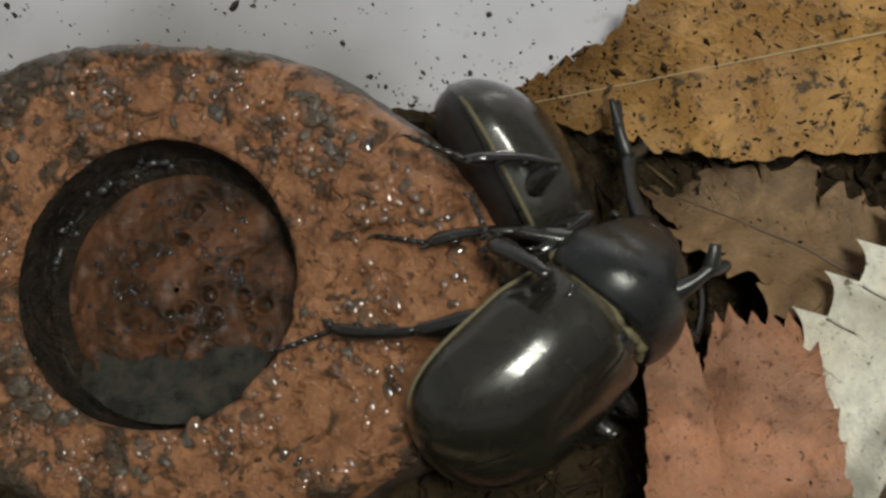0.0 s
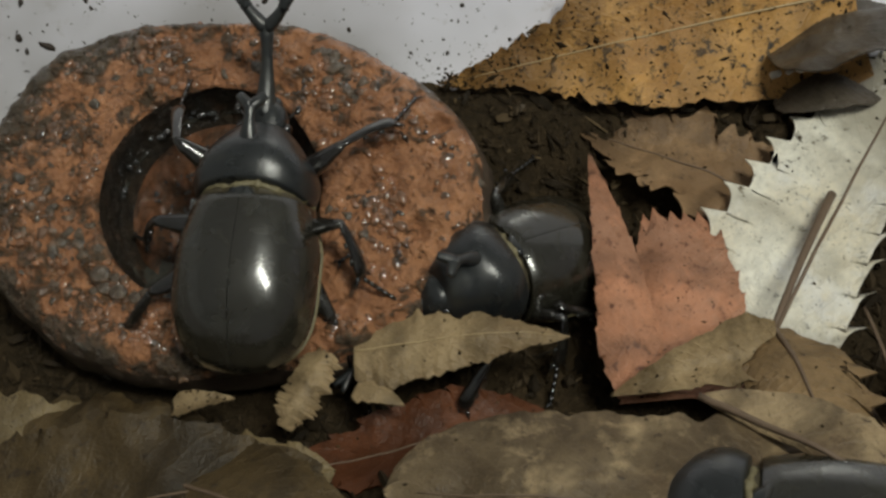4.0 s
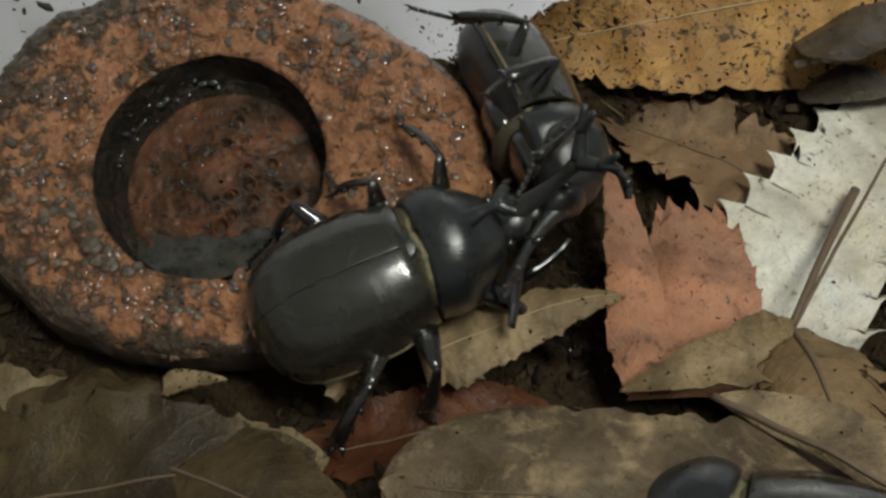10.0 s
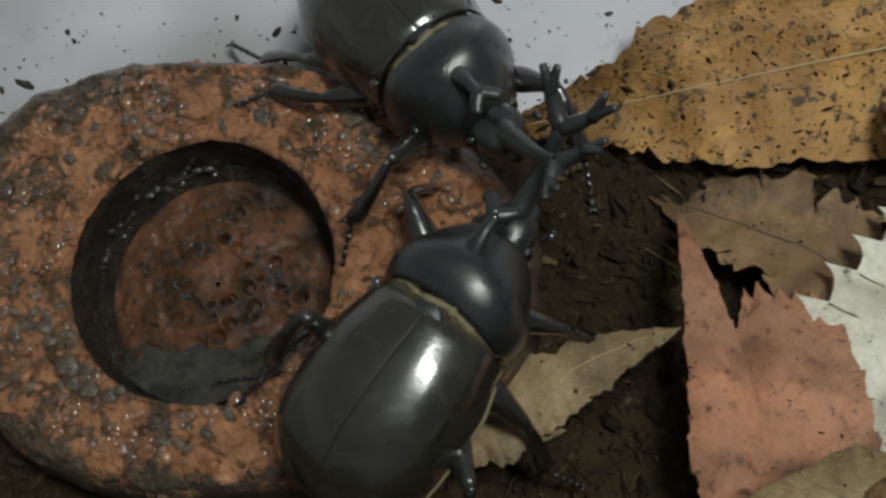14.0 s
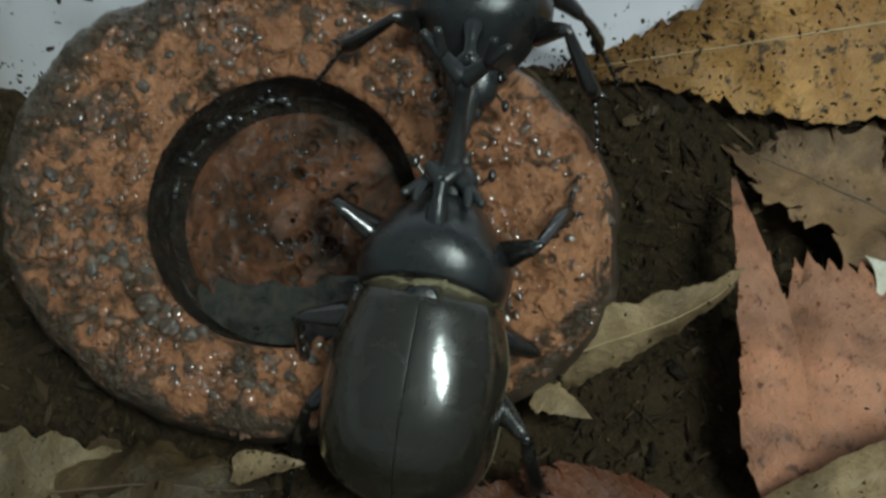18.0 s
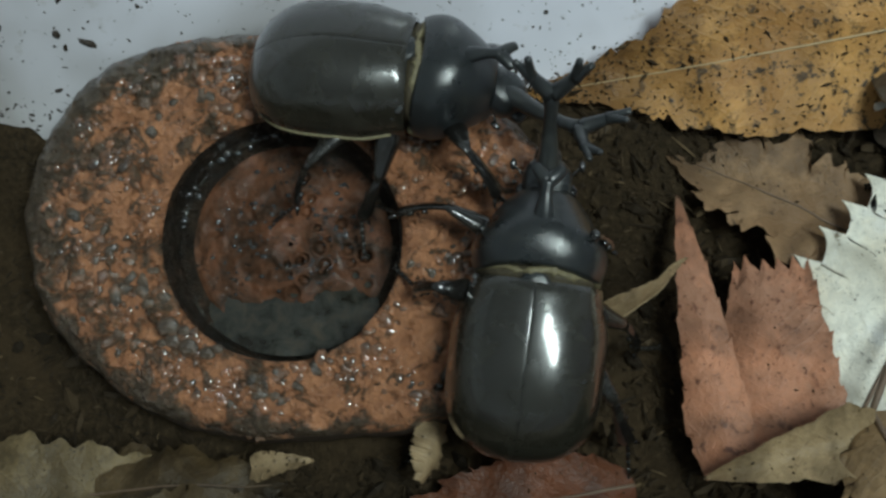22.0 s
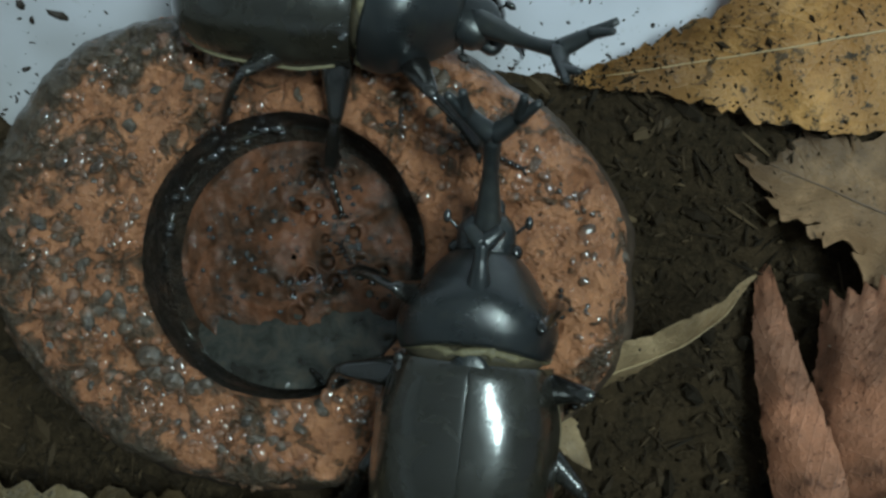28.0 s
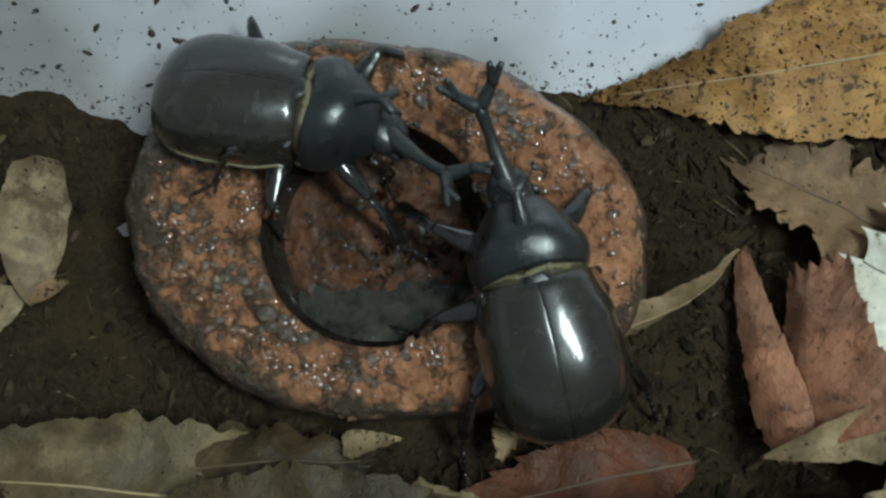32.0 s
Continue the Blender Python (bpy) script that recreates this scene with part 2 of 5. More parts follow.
def mat_leaf(name, light, dark, spots, rough=0.55, coat=0.05, spot_amount=0.62, vein=(0.5, 0.4, 0.25), stain=60.0, dotty=0.6):
    m, t, b = material(name, rough=rough, coat=coat, coat_rough=0.3, spec=0.25)
    v, uv = coords(t), coords(t, "UV")
    n1, n2, n3 = noise_tex(t, v, stain, 5, 0.6, 0.3), noise_tex(t, v, 420, 4, 0.7), noise_tex(t, v, 1300, 2, 0.6)
    col = mix(t, ramp(t, n1, [(0.38, 0.0), (0.62, 1.0)]), light, dark)
    col = mix(t, ramp(t, n2, [(0.40, 0.0), (0.72, 0.75)]), col, tuple(c * 0.58 for c in light))
    col = mix(t, ramp(t, n2, [(spot_amount, 0.0), (spot_amount + 0.05, 1.0)]), col, spots)
    old = noise_tex(t, v, stain * 0.55, 3, 0.7, 0.8)
    col = mix(t, ramp(t, old, [(0.44, 0.0), (0.52, 0.55), (0.66, 0.85)]), col, tuple(c * 0.42 for c in dark))
    fade = noise_tex(t, v, stain * 1.7, 6, 0.72, 0.15)
    col = mix(t, ramp(t, fade, [(0.53, 0.0), (0.66, 0.45)]), col, tuple(min(0.9, c * 1.35) for c in light))
    net = t.nodes.new("ShaderNodeTexVoronoi")
    net.feature = "DISTANCE_TO_EDGE"
    net.inputs["Scale"].default_value = 900.0
    t.links.new(v, net.inputs["Vector"])
    mesh_veins = ramp(t, net.outputs["Distance"], [(0.0, 1.0), (0.10, 0.0)])
    col = mix(t, maths(t, "MULTIPLY", mesh_veins, 0.06), col, vein)
    dots = ramp(t, voronoi(t, mix(t, 0.01, v, noise_col(t, v, 300)), 640), [(0.15, 1.0), (0.22, 0.0)])
    col = mix(t, maths(t, "MULTIPLY", dots, ramp(t, n1, [(0.30, 0.25 * dotty), (0.6, dotty)])), col, spots)
    sep = t.nodes.new("ShaderNodeSeparateXYZ")
    t.links.new(uv, sep.inputs[0])
    # side veins: thin slanting ridges on both halves of the blade
    side = maths(t, "ABSOLUTE", maths(t, "SUBTRACT", sep.outputs["Y"], 0.5))
    slant = maths(t, "SUBTRACT", maths(t, "ADD", maths(t, "MULTIPLY", sep.outputs["X"], 12.0), maths(t, "MULTIPLY", n1, 0.9)), maths(t, "MULTIPLY", side, 4.5))
    saw = maths(t, "ABSOLUTE", maths(t, "SUBTRACT", maths(t, "FRACT", slant), 0.5))
    ridge = ramp(t, saw, [(0.0, 1.0), (0.07, 0.0)])
    col = mix(t, maths(t, "MULTIPLY", ridge, maths(t, "MULTIPLY", n1, 0.13)), col, vein)
    t.links.new(col, b.inputs["Base Color"])
    h = maths(t, "ADD", maths(t, "ADD", maths(t, "MULTIPLY", ridge, 0.10), maths(t, "MULTIPLY", mesh_veins, 0.05)), maths(t, "ADD", maths(t, "MULTIPLY", n2, 0.8), maths(t, "MULTIPLY", n3, 0.3)))
    bump(t, b, h, 0.7, 0.0008)
    return m


def mat_shell(name, colour, rough, coat, grain, strength, gloss=0.10):
    m, t, b = material(name, colour, rough, coat=coat, coat_rough=gloss)
    v = coords(t)
    n1, n2 = noise_tex(t, v, 90, 4, 0.6), noise_tex(t, v, grain, 2, 0.6)
    film = noise_tex(t, v, 150, 6, 0.7, 0.6)
    dust = ramp(t, film, [(0.49, 0.0), (0.74, 0.65)])
    base = mix(t, n1, tuple(c * 0.6 for c in colour), tuple(c * 1.5 for c in colour))
    t.links.new(mix(t, dust, base, (0.040, 0.038, 0.029)), b.inputs["Base Color"])
    t.links.new(mix(t, dust, ramp(t, n1, [(0.3, rough * 0.8), (0.7, rough * 1.3)]), (0.55, 0.55, 0.55)), b.inputs["Roughness"])
    t.links.new(ramp(t, film, [(0.46, coat), (0.72, coat * 0.35)]), b.inputs["Coat Weight"])
    dents = noise_tex(t, v, 240, 2, 0.5, 0.3)
    bump(t, b, maths(t, "ADD", n2, maths(t, "ADD", maths(t, "MULTIPLY", film, 1.2), maths(t, "MULTIPLY", dents, 3.0))), strength, 0.0002)
    return m


def mat_plain(name, colour, rough=0.6, scale=300.0, coat=0.0, vary=0.35, spec=0.5):
    m, t, b = material(name, colour, rough, coat=coat, spec=spec)
    v = coords(t)
    n = noise_tex(t, v, scale, 4, 0.65)
    t.links.new(mix(t, n, tuple(c * (1 - vary) for c in colour), tuple(min(1, c * (1 + vary)) for c in colour)), b.inputs["Base Color"])
    bump(t, b, n, 0.3, 0.08 / scale)
    return m


CLAY, SLUDGE, SOIL, FIBRE, PLASTIC, CRUST = mat_stand(), mat_hole(), mat_soil(), mat_fibre(), mat_plastic(), mat_crust()
ELYTRA = mat_shell("elytra_shell", (0.018, 0.0165, 0.0118), 0.24, 1.0, 2600, 0.07, 0.05)
SHIELD = mat_shell("pronotum_shell", (0.015, 0.017, 0.018), 0.30, 0.45, 4000, 0.22, 0.12)
LIMB = mat_shell("leg_shell", (0.010, 0.009, 0.008), 0.16, 1.0, 3000, 0.12, 0.05)
FRINGE = mat_plain("pale_fringe", (0.17, 0.145, 0.080), 0.6, 1500, 0.0, 0.7)
WAIST = mat_plain("waist_down", (0.060, 0.048, 0.027), 0.7, 1400, 0.0, 0.8)
BELLY = mat_plain("belly_brown", (0.014, 0.011, 0.009), 0.4, 700, 0.2)
DROP = material("water_drop", (0.03, 0.03, 0.03), 0.04, coat=1.0, coat_rough=0.02)[0]
EYE = mat_plain("eye_black", (0.006, 0.005, 0.005), 0.1, 900, 0.6)
YELLOW = mat_leaf("ochre_leaf", (0.50, 0.275, 0.085), (0.33, 0.165, 0.05), (0.040, 0.026, 0.014), 0.5, 0.08, 0.56, (0.60, 0.42, 0.2), 45.0, 1.0)
PINK = mat_leaf("salmon_leaf", (0.48, 0.215, 0.118), (0.37, 0.195, 0.122), (0.13, 0.055, 0.035), 0.5, 0.06, 0.60, (0.60, 0.36, 0.27), 55.0, 1.0)
CREAM = mat_leaf("cream_leaf", (0.90, 0.87, 0.76), (0.76, 0.69, 0.54), (0.12, 0.095, 0.06), 0.42, 0.15, 0.63, (0.46, 0.38, 0.24), 50.0)
DIM = mat_leaf("dim_brown_leaf", (0.090, 0.060, 0.026), (0.042, 0.028, 0.013), (0.03, 0.02, 0.012), 0.55, 0.1, 0.60, (0.2, 0.14, 0.07), 70.0)
BROWN = mat_leaf("brown_leaf", (0.32, 0.20, 0.105), (0.20, 0.12, 0.062), (0.06, 0.038, 0.022), 0.55, 0.05, 0.63, (0.32, 0.22, 0.13))
UMBER = mat_leaf("umber_leaf", (0.255, 0.165, 0.080), (0.15, 0.095, 0.046), (0.05, 0.032, 0.018), 0.5, 0.06, 0.64, (0.34, 0.24, 0.13))
TAN = mat_leaf("tan_leaf", (0.36, 0.262, 0.145), (0.185, 0.125, 0.064), (0.10, 0.065, 0.035), 0.5, 0.06, 0.66, (0.48, 0.36, 0.2))
OLIVE = mat_leaf("olive_tan_leaf", (0.215, 0.158, 0.077), (0.085, 0.060, 0.029), (0.05, 0.035, 0.02), 0.5, 0.08, 0.62, (0.26, 0.19, 0.1), 42.0)
GREYBROWN = mat_leaf("grey_brown_leaf", (0.40, 0.295, 0.170), (0.105, 0.069, 0.037), (0.075, 0.05, 0.032), 0.55, 0.08, 0.62, (0.36, 0.27, 0.18), 85.0)
DARKLEAF = mat_leaf("dark_wet_leaf", (0.085, 0.068, 0.050), (0.050, 0.040, 0.028), (0.03, 0.022, 0.015), 0.4, 0.2, 0.66, (0.11, 0.09, 0.06))
RUST = mat_leaf("rust_leaf", (0.125, 0.042, 0.016), (0.075, 0.027, 0.012), (0.04, 0.02, 0.01), 0.5, 0.08, 0.66, (0.22, 0.09, 0.04))
STALK = mat_plain("leaf_stalk", (0.14, 0.095, 0.062), 0.55, 600)
PALE_STALK = mat_plain("pale_midrib", (0.44, 0.33, 0.18), 0.55, 600)
CRUMB = mat_plain("dirt_crumb", (0.028, 0.019, 0.012), 0.7, 900)
CUP_SIDE = mat_cup_side()
SOILED_SHADED = mat_plain("soiled_shaded_clay", (0.062, 0.043, 0.029), 0.6, 420, 0.25, 0.85)
CHIP = mat_plain("pale_chip", (0.62, 0.58, 0.50), 0.5, 700)
WOOD = mat_plain("table_wood", (0.22, 0.14, 0.08), 0.4, 14)
PAINT = mat_plain("room_paint", (0.86, 0.87, 0.90), 0.8, 3, 0.0, 0.05)


# ---- mesh helpers ----
def mesh(name, verts, faces, mat, smooth=True, uvs=None, flat_from=None):
    me = bpy.data.meshes.new(name)
    me.from_pydata([tuple(v) for v in verts], [], [tuple(f) for f in faces])
    me.materials.append(mat)
    if uvs is not None:
        layer = me.uv_layers.new(name="UVMap")
        idx = np.empty(len(me.loops), dtype=np.int32)
        me.loops.foreach_get("vertex_index", idx)
        layer.data.foreach_set("uv", np.asarray(uvs, dtype=np.float32)[idx].ravel())
    count = len(me.polygons)
    me.polygons.foreach_set("use_smooth", [smooth and (flat_from is None or k < flat_from) for k in range(count)])
    me.update()
    return me


def part(name, me, parent=None, label="", m=None):
    ob = new(name, me)
    if parent is not None:
        ob.parent = parent
    if m is not None:
        ob.matrix_basis = m
    return tagged(ob, label) if label else ob


def thing(name, label, category, m=None, group="", kind="", data=None):
    ob = new(name, data)
    if m is not None:
        ob.matrix_basis = m
    return tagged(ob, label, category, group, kind)


def grid_faces(nu, nv, wrap=False, base=0):
    out = []
    for i in range(nu - 1):
        for j in range(nv if wrap else nv - 1):
            k = (j + 1) % nv
            out.append((base + i * nv + j, base + i * nv + k, base + (i + 1) * nv + k, base + (i + 1) * nv + j))
    return out


def tube(points, radii, n=10, flat=1.0):
    """A closed, tapered tube through points; flat squashes it along its second axis."""
    pts = [Vector(p) for p in points]
    verts, side = [], None
    for i, p in enumerate(pts):
        way = (pts[min(i + 1, len(pts) - 1)] - pts[max(i - 1, 0)]).normalized()
        if side is None:
            side = way.cross(Vector((0, 0, 1)))
            side = side if side.length > 0.1 else way.cross(Vector((1, 0, 0)))
        side = (side - way * side.dot(way)).normalized()
        up = side.cross(way)
        for k in range(n):
            a = 2 * math.pi * k / n
            verts.append(p + side * (radii[i] * math.cos(a)) + up * (radii[i] * flat * math.sin(a)))
    faces = grid_faces(len(pts), n, True)
    faces.append(tuple(range(n - 1, -1, -1)))
    faces.append(tuple(range((len(pts) - 1) * n, len(pts) * n)))
    return verts, faces


def merged(*pieces):
    verts, faces = [], []
    for v, f in pieces:
        base = len(verts)
        verts += list(v)
        faces += [tuple(i + base for i in one) for one in f]
    return verts, faces


def blob(centre, size, nu=12, nv=16, power=2.0):
    verts = []
    for i in range(nu + 1):
        a = math.pi * i / nu
        for j in range(nv):
            b = 2 * math.pi * j / nv
            d = [math.sin(a) * math.cos(b), math.sin(a) * math.sin(b), math.cos(a)]
            d = [math.copysign(abs(q) ** (2 / power), q) for q in d]
            verts.append((centre[0] + size[0] * d[0], centre[1] + size[1] * d[1], centre[2] + size[2] * d[2]))
    return verts, grid_faces(nu + 1, nv, True)


def smooth01(x):
    x = max(0.0, min(1.0, x))
    return x * x * (3 - 2 * x)


# ---- the ground and the tub ----
STAND = pose(0.0026, 0.0013, 0.0305, 20, 0, 0)


def wall_y(x, z):
    y = 0.037 + 0.09 * x + 0.45 * (z - 0.026)
    return y - 30.0 * (0.028 - z) ** 2 if z < 0.028 else y


def soil_z(x, y):
    z = 0.0045 + 0.42 * max(0.0, -y - 0.03) * (1 if y > -0.075 else 0.0) + (0.0189 if y <= -0.075 else 0.0)
    z += 0.006 * smooth01((-0.045 - x) / 0.02)
    z += 0.0145 * smooth01((y - 0.006) / 0.022) * (0.75 + 0.25 * smooth01((0.075 - x) / 0.03))
    p = Vector((x, y, 0))
    z += 0.0022 * noise.noise(p * 60) + 0.0012 * noise.noise(p * 190) + 0.0007 * noise.noise(p * 520)
    q = math.hypot((x - 0.0026) / STAND_A, (y - 0.0013) / (STAND_B * 0.94))
    under = 0.0305 - STAND_T + 0.364 * (y - 0.0013) - 0.0025
    k = smooth01((1.12 - q) / 0.3)
    return z * (1 - k) + min(under, max(z, under)) * k if q < 1.12 else z


def build_ground():
    nx, ny = 330, 250
    xs, ys = np.linspace(-0.17, 0.21, nx), np.linspace(-0.25, 0.075, ny)
    verts = [(x, y, soil_z(x, y)) for x in xs for y in ys]
    thing("ground", "dark damp leaf mould soil covering the tub floor", "soil", kind="structure",
               data=mesh("ground", verts, [f[::-1] for f in grid_faces(nx, ny)], SOIL))
    rnd = random.Random(5)
    pieces_v, pieces_f = [], []
    for _ in range(12000):
        x, y = rnd.uniform(-0.10, 0.135), rnd.uniform(-0.07, 0.052)
        if math.hypot((x - 0.0026) / STAND_A, (y - 0.0013) / STAND_B) < 0.92:
            continue
        z = soil_z(x, y) + 0.0005
        if y > wall_y(x, z) - 0.002:
            continue
        length, wide = rnd.uniform(0.0004, 0.0022) * (3.2 if rnd.random() < 0.10 else 1), rnd.uniform(0.00012, 0.0007)
        if rnd.random() < 0.06:
            length, wide = rnd.uniform(0.002, 0.0048), rnd.uniform(0.0012, 0.0028)
        a, tilt = rnd.uniform(0, 6.28), rnd.uniform(-0.35, 0.5)
        d = Vector((math.cos(a) * math.cos(tilt), math.sin(a) * math.cos(tilt), math.sin(tilt))) * length / 2
        s = Vector((-math.sin(a), math.cos(a), rnd.uniform(-0.5, 0.5))) * wide / 2
        u, c, base = Vector((0, 0, wide * 0.5)), Vector((x, y, z)), len(pieces_v)
        bow = Vector((0, 0, rnd.uniform(0, 0.0006)))
        for e, k in ((-d, 0.4), (bow, 1.0), (d, 0.5)):
            pieces_v += [c + e - s * k, c + e + u, c + e + s * k]
        for r in (0, 3):
            pieces_f += [(base + r, base + r + 1, base + r + 4, base + r + 3), (base + r + 1, base + r + 2, base + r + 5, base + r + 4),
                         (base + r + 2, base + r, base + r + 3, base + r + 5)]
    thing("soil_fibres", "loose brown fibres and crumbs lying on dark soil", "soil", kind="stuff",
          data=mesh("soil_fibres", pieces_v, pieces_f, FIBRE, False))


def build_tub():
    zs = [0.0, 0.004, 0.008, 0.012, 0.016, 0.020, 0.024, 0.028, 0.034, 0.045, 0.06, 0.08, 0.11, 0.15]
    xs = np.linspace(-0.17, 0.21, 40)
    front = [(x, wall_y(x, z), z) for z in zs for x in xs]
    back = [(x, wall_y(x, z) + 0.0025, z) for z in zs for x in xs]
    nf = len(front)
    faces = [f for f in grid_faces(len(zs), len(xs))] + [tuple(i + nf for i in f[::-1]) for f in grid_faces(len(zs), len(xs))]
    n, last = len(xs), (len(zs) - 1) * len(xs)
    for j in range(n - 1):
        faces += [(last + j, last + j + 1, nf + last + j + 1, nf + last + j), (j + 1, j, nf + j, nf + j + 1)]
    thing("wall_back", "white glossy plastic tub wall speckled with dirt", "tub wall", kind="structure",
          data=mesh("wall_back", front + back, faces, PLASTIC))
    for name, lo, hi in (("wall_left", (-0.1735, -0.25, 0), (-0.171, 0.03, 0.10)), ("wall_right", (0.2105, -0.25, 0), (0.213, 0.07, 0.10)),
                         ("wall_front", (-0.1735, -0.2535, 0), (0.213, -0.251, 0.09)), ("floor", (-0.1735, -0.2535, -0.0035), (0.213, 0.07, -0.001))):
        v = [(x, y, z) for x in (lo[0], hi[0]) for y in (lo[1], hi[1]) for z in (lo[2], hi[2])]
        f = [(0, 1, 3, 2), (4, 6, 7, 5), (0, 4, 5, 1), (2, 3, 7, 6), (0, 2, 6, 4), (1, 5, 7, 3)]
        thing(name, "white plastic side of the tub", "tub wall", kind="structure", data=mesh(name, v, f, PLASTIC, False))
    rnd = random.Random(11)
    sv, sf = [], []
    for _ in range(2300):
        x = rnd.uniform(-0.12, 0.12)
        z = 0.016 + rnd.random() ** 1.5 * 0.055
        r = rnd.uniform(0.00007, 0.00030) * (2.2 if rnd.random() < 0.10 else 1)
        speck(sv, sf, rnd, x, z, r)
    for _ in range(800):
        x = rnd.uniform(-0.12, 0.10)
        z = 0.012
        while z < 0.03 and soil_z(x, wall_y(x, z)) > z:
            z += 0.001
        z += abs(rnd.gauss(0, 0.0022))
        speck(sv, sf, rnd, x, z, rnd.uniform(0.00012, 0.0005))
    thing("dirt_specks", "fine dark dirt specks stuck on white plastic", "dirt", kind="stuff", data=mesh("dirt_specks", sv, sf, CRUMB, False))
    for x, z, r in ((-0.041, 0.0345, 0.0011), (-0.053, 0.0315, 0.0008), (-0.0505, 0.036, 0.0009), (0.0205, 0.029, 0.0007), (0.035, 0.0225, 0.0006),
                    (0.0378, 0.0255, 0.0006), (-0.060, 0.0400, 0.0010), (-0.0455, 0.0420, 0.0008), (-0.0680, 0.0365, 0.0011), (0.0220, 0.0385, 0.0009), (0.006, 0.036, 0.001), (-0.027, 0.0395, 0.0008), (0.052, 0.041, 0.0008), (-0.036, 0.0325, 0.0013), (0.0135, 0.044, 0.0007)):
        cv, cf = [], []
        speck(cv, cf, rnd, x, z, r * 0.75)
        thing("dirt_crumb", "dark dirt crumb stuck on the white tub wall", "dirt", group="crumbs on the tub wall", data=mesh("dirt_crumb", cv, cf, CRUMB, False))


def speck(sv, sf, rnd, x, z, r):
    """One flattened, uneven crumb stuck on the tub's back wall."""
    c = Vector((x, wall_y(x, z), z))
    up = Vector((0.0, wall_y(x, z + 0.001) - wall_y(x, z - 0.001), 0.002)).normalized()
    side = Vector((1.0, 0.09, 0.0)).normalized()
    out = side.cross(up)
    out = out if out.y < 0 else -out
    base, n, a0, long = len(sv), 7, rnd.uniform(0, 6.28), rnd.uniform(0.9, 2.2)
    for k in range(n):
        a = 2 * math.pi * k / n
        q = r * rnd.uniform(0.6, 1.2)
        e, g = q * long * math.cos(a), q * math.sin(a)
        sv.append(c + side * (e * math.cos(a0) - g * math.sin(a0)) + up * (e * math.sin(a0) + g * math.cos(a0)) - out * 0.0001)
    sv.append(c + out * r * rnd.uniform(0.5, 0.9))
    sf += [(base + k, base + (k + 1) % n, base + n) for k in range(n)]


def build_room():
    table = thing("table", "plain brown wooden table under the tub", "table")

    def box(lo, hi):
        v = [(x, y, z) for x in (lo[0], hi[0]) for y in (lo[1], hi[1]) for z in (lo[2], hi[2])]
        return v, [(0, 1, 3, 2), (4, 6, 7, 5), (0, 4, 5, 1), (2, 3, 7, 6), (0, 2, 6, 4), (1, 5, 7, 3)]

    part("tabletop", mesh("tabletop", *box((-0.55, -0.50, -0.0335), (0.65, 0.30, -0.0036)), WOOD, False), table)
    for x in (-0.52, 0.57):
        for y in (-0.47, 0.22):
            part("table_leg", mesh("table_leg", *box((x, y, -0.75), (x + 0.05, y + 0.05, -0.0335)), WOOD, False), table)
    lamp = thing("ceiling_lamp", "white flat ceiling lamp hanging over the table", "lamp", look((0.56, -0.42, 1.50), (0.02, 0.0, 0.02), 90))
    part("housing", mesh("housing", *box((-0.40, -0.14, 0.012), (0.40, 0.14, 0.045)), PAINT, False), lamp)
    # unseen room, added so its pale paint bounces the lamplight as fill
    lo, hi, th = (-2.0, -2.2, -0.75), (2.2, 1.8, 1.6), 0.1
    for name, a, b in (("room_wall_north", (lo[0], hi[1], lo[2]), (hi[0], hi[1] + th, hi[2])), ("room_wall_south", (lo[0], lo[1] - th, lo[2]), (hi[0], lo[1], hi[2])),
                       ("room_wall_west", (lo[0] - th, lo[1] - th, lo[2]), (lo[0], hi[1] + th, hi[2])), ("room_wall_east", (hi[0], lo[1] - th, lo[2]), (hi[0] + th, hi[1] + th, hi[2])),
                       ("room_floor", (lo[0], lo[1], lo[2] - th), (hi[0], hi[1], lo[2])), ("ceiling", (lo[0], lo[1], hi[2]), (hi[0], hi[1], hi[2] + th))):
        v = [(x, y, z) for x in (a[0], b[0]) for y in (a[1], b[1]) for z in (a[2], b[2])]
        f = [(0, 1, 3, 2), (4, 6, 7, 5), (0, 4, 5, 1), (2, 3, 7, 6), (0, 2, 6, 4), (1, 5, 7, 3)]
        thing(name, "plain pale painted room surface", "wall", kind="structure", data=mesh(name, v, f, PAINT, False))


# ---- the feeding stand ----
HOLE_R = 0.0192
HOLE_C = (-0.0026, -0.0007)


def stand_outline(a):
    n = 2.25
    r = (abs(math.cos(a) / STAND_A) ** n + abs(math.sin(a) / STAND_B) ** n) ** (-1 / n)
    d = Vector((math.cos(a), math.sin(a), 0))
    for at, much, wide in ((2.30, 0.095, 0.55), (0.60, -0.095, 0.45), (3.63, -0.04, 0.28), (-0.30, 0.012, 0.25), (0.0, -0.018, 0.25)):
        off = math.atan2(math.sin(a - at), math.cos(a - at))
        r *= 1 + much * math.exp(-((off / wide) ** 2))
    return r * (1 + 0.022 * noise.noise(d * 2.1) + 0.010 * noise.noise(d * 6.0) + 0.005 * noise.noise(d * 17))


def stand_bump(x, y):
    p = Vector((x, y, 0))
    h = 0.0013 * noise.noise(p * 95) + 0.0012 * abs(noise.noise(p * 210 + Vector((3, 1, 0)))) + 0.0006 * noise.noise(p * 480)
    h += 0.00035 * noise.noise(p * 1100)
    pit = noise.noise(p * 260 + Vector((9, 4, 2)))
    return h - 0.0034 * max(0.0, pit - 0.25)


